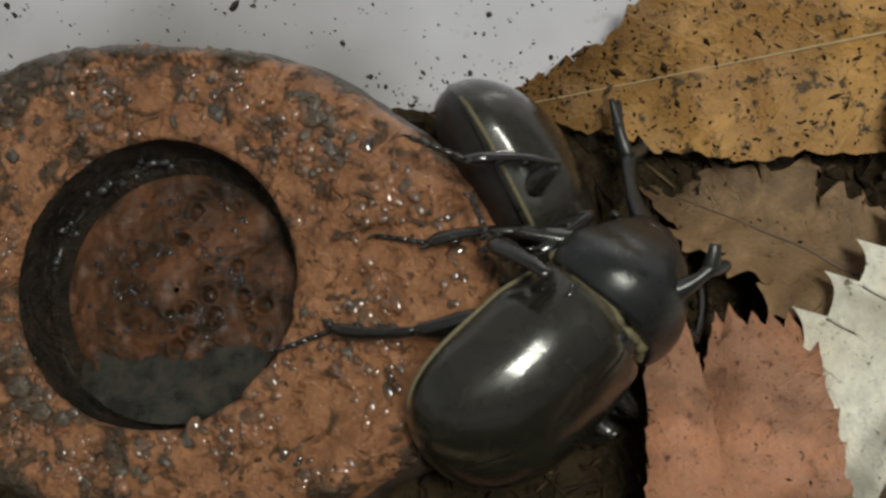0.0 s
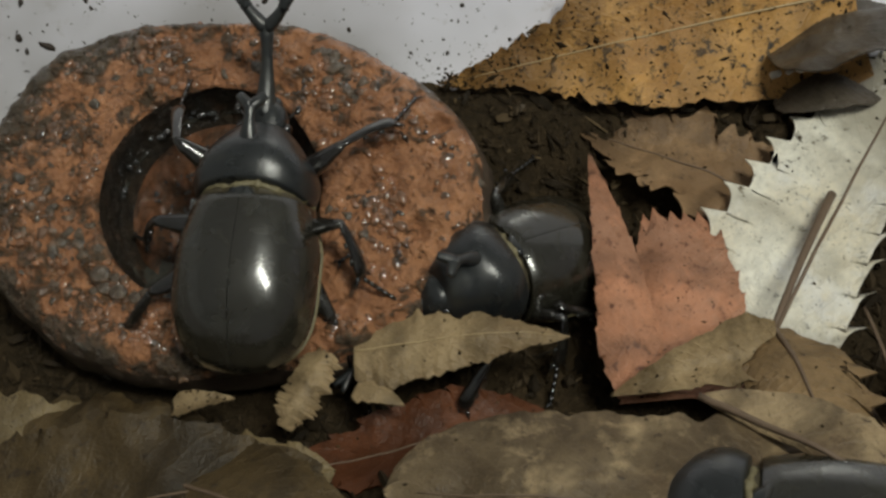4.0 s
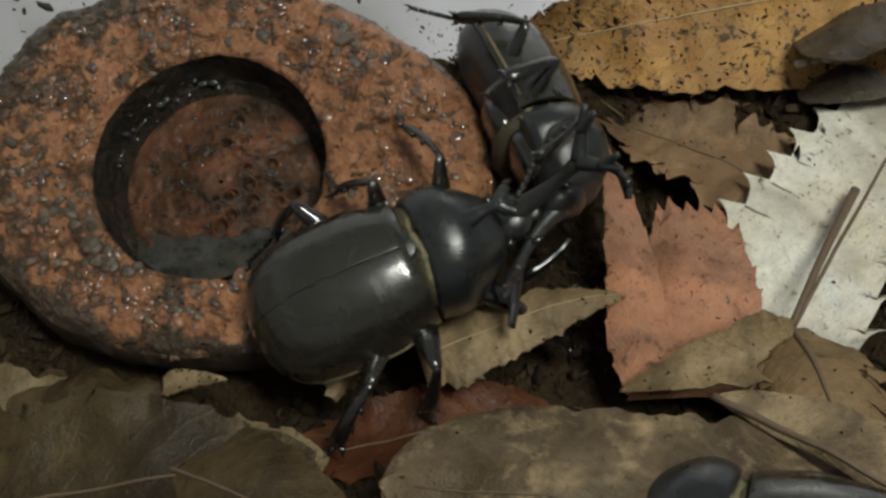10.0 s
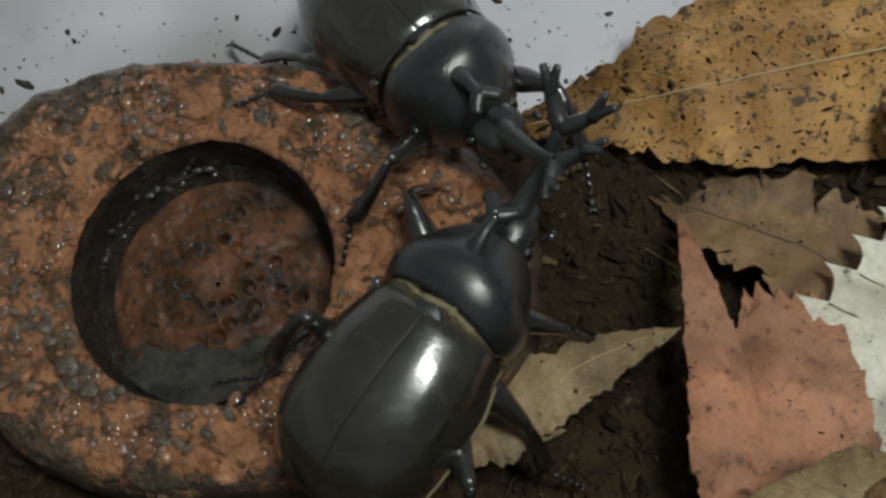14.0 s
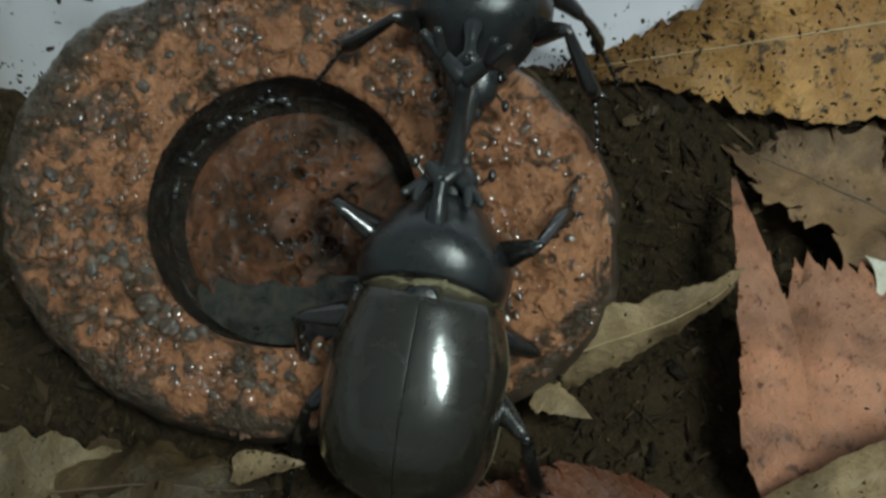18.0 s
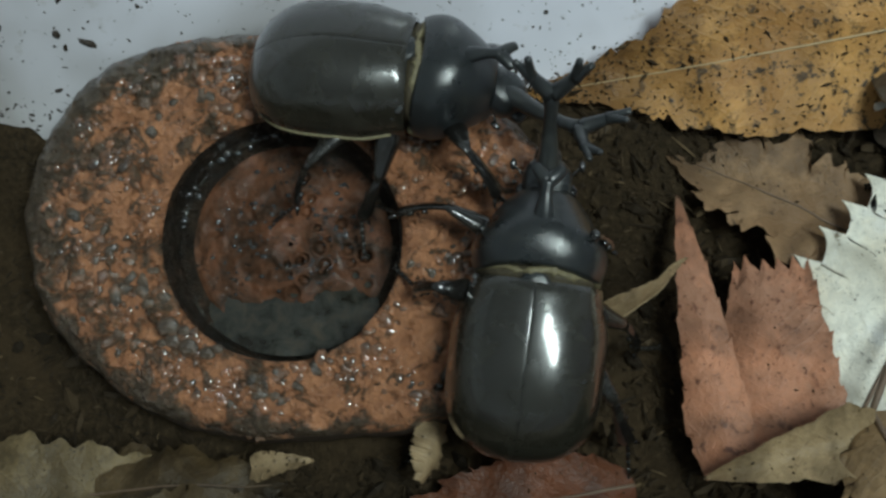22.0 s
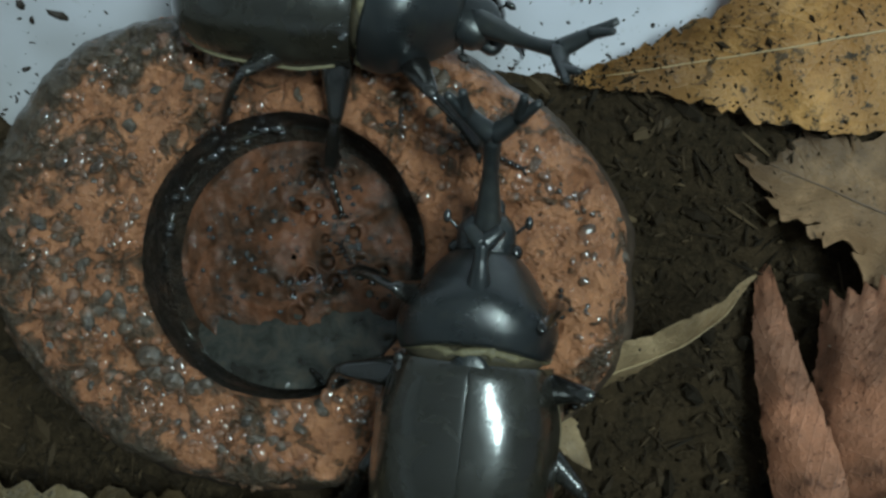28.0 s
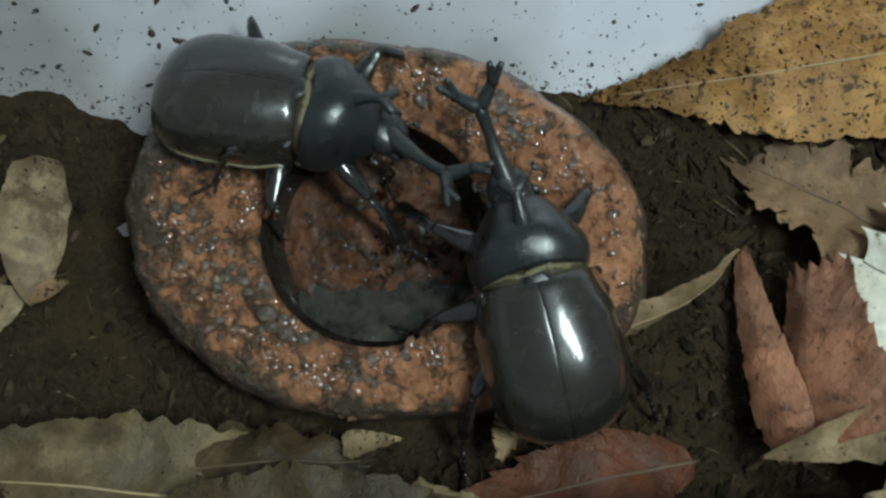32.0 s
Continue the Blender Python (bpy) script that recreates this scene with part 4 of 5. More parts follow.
    leaf("rust_leaf", "rust-red damp leaf lying on soil", (0.0560, -0.0320, 0.0082), (0.0130, -0.0430, 0.0112), 0.0155, RUST,
         kind="ovate", teeth=9, tooth=0.12, arch=0.002, cup=0.05, wave=0.0026, ragged=0.22, seed=26, rib=STALK, rib_r=0.0003)
    leaf("brown_leaf", "dull brown leaf lying at the edge of the leaf heap", (0.1160, -0.0560, 0.0180), (0.1225, -0.0150, 0.0125), 0.019, DIM,
         kind="ovate", arch=0.004, cup=-0.2, wave=0.0022, ragged=0.14, seed=27, rib=STALK, rib_r=0.0004)
    for x, y, z, r in ((0.0976, 0.0292, 0.0225, 0.0008), (0.1022, 0.0297, 0.0232, 0.0009), (0.1000, 0.0293, 0.0228, 0.0005)):
        v, f = blob((0, 0, 0), (r * 1.6, r * 0.9, r * 0.5), 8, 10, 3)
        v = [Vector(q) * (1 + 0.3 * noise.noise(Vector(q) * 1200 + Vector((x * 900, 0, 0)))) for q in v]
        thing("pale_flake", "small white flake on leaves", "flake", pose(x, y, z, 10, 5, 30), "white flakes", data=mesh("pale_flake", v, f, CHIP))
    for pts in (((0.1010, -0.0300, 0.0150), (0.1020, -0.0420, 0.0165), (0.1025, -0.0520, 0.0200)), ((0.1070, -0.0150, 0.0125), (0.1090, -0.0270, 0.0140), (0.1085, -0.0360, 0.0150))):
        v, f = tube([Vector(pts[0]).lerp(Vector(pts[1]), s).lerp(Vector(pts[1]).lerp(Vector(pts[2]), s), s) for s in np.linspace(0, 1, 10)], [0.00035] * 10, 7)
        thing("twig", "thin dry twig lying on soil", "twig", group="thin twigs", data=mesh("twig", v, f, STALK))
    return pink


def build_loose_leaf():
    """The light scrap that the beetles push about."""
    ob = leaf("tan_leaf_scrap", "light tan torn leaf scrap curled on soil", (0, 0, 0), (0.034, 0, 0), 0.0150, TAN, kind="spike", arch=0.0022, cup=-0.35, wave=0.0020, ragged=0.35,
              seed=31, rib=PALE_STALK, rib_r=0.00016, group="loose scraps")
    chip = leaf("pale_leaf_chip", "small tan broken leaf chip on soil", (0, 0, 0), (0.0085, 0, 0), 0.0060, TAN, kind="spike", arch=0.0008, cup=-0.2, wave=0.0006, ragged=0.25, seed=33, debris=0, group="loose scraps")
    bit = leaf("pale_leaf_scrap", "pale crumpled torn leaf scrap on soil", (0, 0, 0), (0.0135, 0, 0), 0.0066, TAN, kind="blunt", arch=0.0010, cup=-0.5, wave=0.0024, ragged=0.55, seed=37, debris=6, group="loose scraps")
    return ob, chip, bit


# ---- beetles ----
def elytron(side):
    """One hard wing case, from the shoulder back to the tip, with a rolled outer edge."""
    nu, nv, L = 40, 26, 0.0280
    top = []
    for i in range(nu):
        u = i / (nu - 1)
        t = 1 - (1 - u) ** 1.15
        end = max(0.0, 1 - max(0.0, (t - 0.42) / 0.58) ** 3.6) ** 0.48
        w = 0.0119 * end * (0.86 + 0.14 * smooth01(t / 0.3))
        h = 0.0112 * (0.80 + 0.20 * math.sin(math.pi * min(1, 0.2 + t * 0.75))) * max(0.0, 1 - max(0.0, (t - 0.45) / 0.55) ** 2.3) ** 0.5
        for j in range(nv):
            a = (j / (nv - 1)) ** 1.5 * 1.72
            x = 0.00002 + w * math.sin(min(a, math.pi / 2)) ** 0.86 * (1.0 if a < math.pi / 2 else 1.0 - 0.03 * (a - math.pi / 2))
            z = 0.0056 + h * (abs(math.cos(a)) ** 0.78) * (1 if a < math.pi / 2 else -0.35)
            if nv - 4 <= j <= nv - 3:
                x += 0.00030
            y = -0.0004 - L * t
            if j == 0:
                x, z = x + 0.00004, z - 0.00003
            if t < 0.05:
                z -= 0.0006 * (1 - t / 0.05) ** 2
            top.append(Vector((side * x, y, z)))
    f0 = grid_faces(nu, nv)
    n = len(top)
    low = [Vector((q.x * 0.965, q.y * 0.985, q.z - 0.0006)) for q in top]
    faces = [f if side > 0 else f[::-1] for f in f0] + [tuple(i + n for i in (f[::-1] if side > 0 else f)) for f in f0]
    edge = [j for j in range(nv)] + [i * nv + nv - 1 for i in range(1, nu)] + [(nu - 1) * nv + j for j in range(nv - 2, -1, -1)] + [i * nv for i in range(nu - 2, 0, -1)]
    m, rim = 2 * n, [top[i] for i in edge] + [low[i] for i in edge]
    for k in range(len(edge)):
        a, b, q = m + k, m + (k + 1) % len(edge), len(edge)
        faces.append((a, b, b + q, a + q) if side < 0 else (b, a, a + q, b + q))
    return mesh("elytron", top + low + rim, faces, ELYTRA)


def pronotum_mesh():
    nu, nv, L = 34, 48, 0.0122
    verts = []
    for i in range(nu):
        u = i / (nu - 1)
        w = 0.0107 * (0.86 + 0.14 * math.sin(math.pi * min(1, u * 1.5 + 0.10))) * (1 - 0.56 * max(0.0, (u - 0.34) / 0.66) ** 1.9)
        h = 0.0106 * (0.84 + 0.16 * math.sin(math.pi * min(1.0, u + 0.22))) * (1 - 0.46 * max(0.0, (u - 0.48) / 0.52) ** 2)
        if i in (0, nu - 1):
            w, h = w * 0.94, h * 0.94
        for j in range(nv):
            a = 2 * math.pi * j / nv
            s, c = math.sin(a), math.cos(a)
            x = w * math.copysign(abs(s) ** 0.85, s)
            z = 0.0060 + (h * abs(c) ** 0.85 if c > 0 else -0.0040 * abs(c) ** 0.6)
            z -= 0.0004 * math.exp(-((abs(abs(x) / w) - 0.93) / 0.05) ** 2) if c > 0 else 0.0
            verts.append((x, 0.0018 + L * u - 0.0021 * (abs(x) / 0.0107) ** 2 * (1 - u), z))
    faces = grid_faces(nu, nv, True)
    faces = [f[::-1] for f in faces] + [tuple(range(nv)), tuple(range(nu * nv - 1, (nu - 1) * nv - 1, -1))]
    return mesh("pronotum", verts, faces, SHIELD)


def fork(root, way, up_dir, stem, spread, tines, r):
    """A horn: a bowed stem that splits in two, each branch splitting again if tines is set."""
    root, way, up_dir = Vector(root), Vector(way).normalized(), Vector(up_dir).normalized()
    side = way.cross(up_dir).normalized()
    pts = [root + way * stem * s + up_dir * stem * 0.30 * s * s for s in np.linspace(0, 1, 12)]
    pieces = [tube(pts, [r * (1.45 - 0.75 * min(1, s * 1.6) + 0.35 * max(0, s - 0.8) * 5 * 0.6) for s in np.linspace(0, 1, 12)], 12, 0.85)]
    tip, ahead = pts[-1], (pts[-1] - pts[-2]).normalized()
    for sgn in (-1, 1):
        b = [tip + ahead * spread * (0.75 * s) + side * sgn * spread * 0.72 * s ** 0.8 + up_dir * spread * 0.12 * s * s for s in np.linspace(0, 1, 8)]
        pieces.append(tube(b, [r * (0.95 - 0.32 * s) for s in np.linspace(0, 1, 8)], 9, 0.8))
        if tines:
            for k, q in ((1.0, 0.85), (0.15, 1.0)):
                e = [b[-1] + (ahead * q + side * sgn * k * 0.8 + up_dir * 0.15).normalized() * spread * 0.80 * s for s in np.linspace(-0.15, 1, 6)]
                pieces.append(tube(e, [r * (0.70 - 0.36 * s) for s in np.linspace(0, 1, 6)], 8, 0.8))
    return merged(*pieces)


JOINTS = {"front": ((0.0080, 0.0065, 0.0022), (0.0125, 0.0160, -0.0035), (0.0135, 0.0225, -0.0055)),
          "mid": ((0.0105, 0.0010, 0.0030), (0.0185, 0.0010, -0.0035), (0.0245, 0.0040, -0.0053)),
          "hind": ((0.0090, -0.0055, 0.0030), (0.0140, -0.0150, -0.0035), (0.0165, -0.0225, -0.0053))}
LEGS = (("front", 0.0062, 0.0066, 0.0040), ("mid", 0.0070, -0.0030, 0.0042), ("hind", 0.0075, -0.0095, 0.0042))
REACH = {"front": (0.0170, 0.0245), "mid": (0.0235, -0.0010), "hind": (0.0190, -0.0260)}


def leg_meshes(side, kind):
    """Femur in the space of its joint at the body; tibia and foot in the space of the knee."""
    knee, ankle, toe = (Vector((side * p[0], p[1], p[2])) for p in JOINTS[kind])
    zero = Vector((0, 0, 0))
    fem = tube([zero.lerp(knee, s) for s in np.linspace(0, 1.02, 9)], [0.0012, 0.0018, 0.0022, 0.0022, 0.0020, 0.0017, 0.0014, 0.0012, 0.0007], 12, 0.72)
    ankle, toe = ankle - knee, toe - knee
    shin = [ankle * s + Vector((0, 0, 0.0007 * math.sin(math.pi * s))) for s in np.linspace(-0.04, 1, 11)]
    pieces = [tube(shin, [0.0006, 0.0008, 0.0009, 0.0010, 0.0010, 0.0011, 0.0012, 0.0013, 0.0015, 0.0015, 0.0009], 10, 0.6)]
    way = ankle.normalized()
    out = way.cross(Vector((0, 0, 1))).normalized() * side
    for s, q in ((0.35, 0.0007), (0.62, 0.0010), (0.93, 0.0015)):
        p = ankle * s
        for sg in ((1,) if kind == "front" else (1, -1)):
            pieces.append(tube([p + out * sg * 0.0006, p + out * sg * (0.0006 + q * 0.6) + way * q * 0.4, p + out * sg * (0.0006 + q) + way * q * 0.9], [0.0006, 0.0004, 0.0001], 6))
    tib = merged(*pieces)
    foot, n = [], 5
    for k in range(n):
        a, b = ankle.lerp(toe, (k - 0.12) / n), ankle.lerp(toe, (k + 1.0) / n)
        foot.append(tube([a, a.lerp(b, 0.6), b], [0.00034, 0.00044, 0.00040], 7))
    end = (toe - ankle).normalized()
    cross = end.cross(Vector((0, 0, 1))).normalized()
    for sg in (-1, 1):
        foot.append(tube([toe, toe + end * 0.0008 + cross * sg * 0.0006, toe + end * 0.0012 + cross * sg * 0.0010 - Vector((0, 0, 0.0005))], [0.0003, 0.0002, 0.00006], 6))
    return mesh("leg", *fem, LIMB), mesh("tibia", *tib, LIMB), mesh("tarsus", *merged(*foot), LIMB)


def frame_of(way, normal):
    x = way.normalized()
    z = (normal - x * normal.dot(x)).normalized()
    return Matrix((x, z.cross(x), z)).transposed()


def bend(side, kind, joint, target):
    """The femur's pose at its joint and the tibia's at the knee that bring the toe to target, in the beetle's space."""
    knee0, _, toe0 = (Vector((side * p[0], p[1], p[2])) for p in JOINTS[kind])
    shin0 = toe0 - knee0
    a, b = knee0.length, shin0.length
    reach = target - joint
    d = max(b - a + 0.0015, min(a + b - 0.0006, reach.length))
    ahead = reach.normalized()
    up = Vector((side * 0.9, {"front": 0.35, "mid": 0.0, "hind": -0.35}[kind], 0.75))
    up = (up - ahead * up.dot(ahead)).normalized()
    x = (a * a - b * b + d * d) / (2 * d)
    knee = ahead * x + up * math.sqrt(max(1e-9, a * a - x * x))
    n0, n1 = knee0.cross(shin0), knee.cross(ahead * d - knee)
    fem = frame_of(knee, n1) @ frame_of(knee0, n0).transposed()
    shin = frame_of(ahead * d - knee, n1) @ frame_of(shin0, n0).transposed()
    return Matrix.Translation(joint) @ fem.to_4x4(), Matrix.Translation(knee0) @ (fem.transposed() @ shin).to_4x4()


def footing(p):
    """Where a foot above or below p finds hold: clay, cup floor, soil or the tub's wall."""
    x, y = p.x, p.y
    lx, ly = x - 0.0026, (y - 0.0013) / 0.94
    if math.hypot(lx, ly) < stand_outline(math.atan2(ly, lx)) * 0.98:
        z = 0.0305 + 0.364 * (y - 0.0013) + 0.0008
        if math.hypot(lx - HOLE_C[0], ly - HOLE_C[1]) < HOLE_R * 0.95:
            z -= 0.0088
    else:
        z = soil_z(x, y) + 0.0015
    while z < 0.08 and wall_y(x, z) < y + 0.0008:
        z += 0.0005
    return Vector((x, y, z))


def steps(rows, size, side, kind, joint, holds, phase, pace=1.0):
    """Foot by foot: each foot stays where it stands until the body has left it behind."""
    times = [r[0] for r in rows]
    places = [(r[1].translation, r[1].to_quaternion()) for r in rows]
    nx, ny = REACH[kind]
    foot, now, out = None, None, []
    for t in np.arange(0, 32.01, 0.25):
        k = max(0, min(len(times) - 2, int(np.searchsorted(times, t, side="right")) - 1))
        f = (t - times[k]) / (times[k + 1] - times[k])
        m = Matrix.LocRotScale(places[k][0].lerp(places[k + 1][0], f), places[k][1].slerp(places[k + 1][1], f), (size, size, size))
        inv = m.inverted()
        held = [p for a, b, p in holds if a <= t <= b]
        sway = 0.0016 * pace * math.sin(1.9 * t + phase)
        if held:
            foot = Vector(held[0])
            want = inv @ foot
        elif (m.to_3x3() @ Vector((0, 0, 1))).normalized().z < 0.55:
            foot = None
            want = Vector((side * nx * 0.82, ny * 0.85 + 2 * sway, -0.0035 + sway))
        else:
            best = footing(m @ Vector((side * nx, ny + sway, 0)))
            if best.y > wall_y(best.x, best.z) - 0.004:
                best = footing(m @ Vector((side * nx * 0.62, ny * 0.9 + sway, 0)))
            if foot is None or (foot - best).length > 0.0075 or not 0.011 < (inv @ foot - joint).length < 0.0285:
                foot = best
            want = inv @ foot
        want.x = side * max(side * want.x, 0.0045)
        now = want if now is None or (want - now).length < 0.009 else now + (want - now).normalized() * 0.009
        out.append((float(t), *bend(side, kind, joint, now)))
    return out


def build_beetle(label, horned=True, size=1.0):
    ob = thing("rhinoceros_beetle", label, "beetle", group="beetles in the tub")
    ob.scale = (size, size, size)
    for side in (-1, 1):
        part("elytron", elytron(side), ob, "glossy blackish-brown wing case")
    part("pronotum", pronotum_mesh(), ob, "satin black domed neck shield")
    v, f = blob((0, -0.0128, 0.0058), (0.0106, 0.0152, 0.0058), 44, 26, 2.4)
    v = [(q[0], q[1], q[2] - 0.00035 * (1 if q[2] < 0.0058 else 0) * abs(math.sin(q[1] * 1250))) for q in v]
    part("abdomen", mesh("abdomen", v, f, BELLY), ob, "dark brown belly")
    tri = [Vector((0.0026 * math.sin(a) * (1 if math.cos(a) > 0 else 0.75), -0.0016 + 0.0026 * math.cos(a), 0)) for a in np.linspace(0, 2 * math.pi, 16, endpoint=False)]
    sv = [q + Vector((0, 0, 0.01535)) for q in tri] + [q * 0.6 + Vector((0, 0, 0.01555)) for q in tri] + [q + Vector((0, 0, 0.0150)) for q in tri]
    sf = [(k, (k + 1) % 16, 16 + (k + 1) % 16, 16 + k)[::-1] for k in range(16)] + [(k, (k + 1) % 16, 32 + (k + 1) % 16, 32 + k) for k in range(16)] + [tuple(range(31, 15, -1))]
    part("scutellum", mesh("scutellum", sv, sf, SHIELD), ob, "small triangular plate between wing cases")
    v, f = blob((0, 0.0004, 0.0062), (0.0092, 0.0024, 0.0086), 16, 26, 2.3)
    v = [Vector(q) * (1 + 0.02 * noise.noise(Vector(q) * 900)) for q in v]
    part("waist", mesh("waist", v, f, WAIST), ob, "downy brown waist behind the neck shield")
    v, f = merged(blob((0, 0.0045, 0.0030), (0.0076, 0.0075, 0.0034), 16, 22, 2.6), blob((0, -0.0045, 0.0014), (0.0070, 0.0052, 0.0026), 14, 20, 2.8))
    part("breastplate", mesh("breastplate", v, f, LIMB), ob, "polished black breastplate")
    neck = [Vector((0.0093 * math.sin(a), 0.0010 + 0.0003 * math.sin(7 * a), 0.0056 + 0.0094 * math.cos(a))) for a in np.linspace(-1.8, 1.8, 60)]
    v, f = tube(neck, [max(0.00012, 0.00055 + 0.0010 * noise.noise(Vector((k * 0.37, size, 0))) + 0.0004 * noise.noise(Vector((k * 1.1, 3, 0)))) for k in range(60)], 8)
    part("neck_fringe", mesh("neck_fringe", v, f, FRINGE), ob, "pale downy band behind the neck shield")
    for side in (-1, 1):
        line = []
        for t in np.linspace(0.08, 0.93, 26):
            end = max(0.0, 1 - max(0.0, (t - 0.42) / 0.58) ** 3.6) ** 0.48
            line.append(Vector((side * 0.0120 * end * (0.86 + 0.14 * smooth01(t / 0.3)), -0.0004 - 0.0277 * t, 0.0050)))
        v, f = tube(line, [0.00032] * 26, 6)
        part("edge_fringe", mesh("edge_fringe", v, f, FRINGE), ob, "pale downy fringe along a wing case")
    head = part("head", mesh("head", *merged(blob((0, 0.0022, 0.0), (0.0040, 0.0042, 0.0030), 14, 18, 2.6), blob((0, 0.0058, -0.0012), (0.0022, 0.0024, 0.0012), 10, 14, 3)), SHIELD),
                ob, "small black head", pose(0, 0.0130, 0.0068))
    for side in (-1, 1):
        v, f = blob((side * 0.0040, 0.0012, 0.0003), (0.0010, 0.0011, 0.0011), 10, 12)
        part("eye", mesh("eye", v, f, EYE), head, "round black eye")
        an = [Vector((side * (0.0032 + 0.0022 * s), 0.0030 + 0.0022 * s, -0.0002 + 0.0004 * s)) for s in np.linspace(0, 1, 7)]
        v, f = merged(tube(an, [0.00022] * 7, 6), blob(an[-1], (0.0006, 0.0010, 0.0005), 8, 8))
        part("antenna", mesh("antenna", v, f, LIMB), head, "short clubbed feeler")
    if horned:
        v, f = fork((0, 0.0025, 0.0012), (0, 0.97, 0.22), (0, -0.22, 0.97), 0.0150, 0.0046, True, 0.00150)
        part("head_horn", mesh("head_horn", v, f, SHIELD), head, "long black horn forked twice at its tip")
        v, f = fork((0, 0.0082, 0.0140), (0, 0.82, 0.50), (0, -0.2, -0.9), 0.0080, 0.0030, False, 0.00130)
        part("chest_horn", mesh("chest_horn", v, f, SHIELD), ob, "short black forked horn on the neck shield")
    drop = random.Random(int(size * 100))
    for _ in range(9 if horned else 4):
        a, t, side = drop.uniform(0.15, 1.3), drop.uniform(0.01, 0.10), drop.choice((-1, 1))
        v, f = blob((0, 0, 0), (0.00042, 0.00055, 0.00030), 8, 10)
        part("droplet", mesh("droplet", v, f, DROP), ob, "clear wet droplet", pose(side * 0.0104 * math.sin(a) ** 0.86, -0.0004 - 0.028 * t, 0.0056 + 0.0098 * math.cos(a) ** 0.78) @ Matrix.Scale(drop.uniform(0.6, 1.5), 4))
    legs = []
    for kind, x, y, z in LEGS:
        for side in (-1, 1):
            fem, tib, foot = leg_meshes(side, kind)
            leg = part("leg", fem, ob, "spiny black jointed leg", pose(side * x, y, z))
            knee = JOINTS[kind][0]
            at = pose(side * knee[0], knee[1], knee[2])
            legs.append((leg, part("tibia", tib, leg, m=at), part("tarsus", foot, leg, m=at), side, kind, Vector((side * x, y, z)), size))
    return ob, head, legs


def build_wet_grit():
    """Small wet beads on the clay, each with its own glint."""
    wet, wt, wb = material("wet_bead", (0.10, 0.055, 0.035), 0.12, coat=1.0, coat_rough=0.03)
    t_noise = noise_tex(wt, coords(wt), 200, 3)
    wt.links.new(ramp(wt, t_noise, [(0.35, (0.040, 0.030, 0.022)), (0.47, (0.130, 0.070, 0.040)), (0.62, (0.31, 0.145, 0.076))]), wb.inputs["Base Color"])
    rnd, bv, bf = random.Random(21), [], []
    while len(bv) < 950 * 33:
        a, q = rnd.uniform(0, 6.283), math.sqrt(rnd.uniform(0.05, 1.0))
        x, y = stand_outline(a) * q * math.cos(a) * 0.985, stand_outline(a) * q * math.sin(a) * 0.985
        gap = math.hypot(x - HOLE_C[0], y - HOLE_C[1]) / HOLE_R
        if gap < 1.03 or noise.noise(Vector((x, y, 3)) * 130) + 0.35 * (q - 0.6) + (0.35 if q > 0.88 and x > 0.02 and y < 0.008 else 0.0) < rnd.uniform(-0.10, 0.42):
            continue
        spin, r = rnd.uniform(0, 3.14), rnd.uniform(0.0002, 0.00068) * (1.5 if rnd.random() < 0.13 and q < 0.93 else 1)
        s = max(0.0, (q - 0.86) / 0.14)
        z = stand_bump(x, y) - 0.0032 * s ** 2
        base = len(bv)
        for k, h in ((1.0, -0.25), (0.92, 0.35), (0.6, 0.75), (0.25, 0.92)):
            for j in range(8):
                b = math.pi * 2 * j / 8
                e, g = r * k * math.cos(b) * 1.5 * (0.85 + 0.3 * rnd.random()), r * k * math.sin(b) * (0.85 + 0.3 * rnd.random())
                bv.append((x + e * math.cos(spin) - g * math.sin(spin), y + e * math.sin(spin) + g * math.cos(spin), z + r * h * rnd.uniform(0.48, 0.58)))
        bv.append((x, y, z + r * 0.53))
        bf += grid_faces(4, 8, True, base)
        bf += [(base + 24 + j, base + 24 + (j + 1) % 8, base + 32) for j in range(8)]
    me = mesh("wet_grit", bv, bf, wet)
    beads = part("wet_grit", me, STAND_OB, "tiny wet glinting beads on clay")
    tagged(beads, kind="stuff")


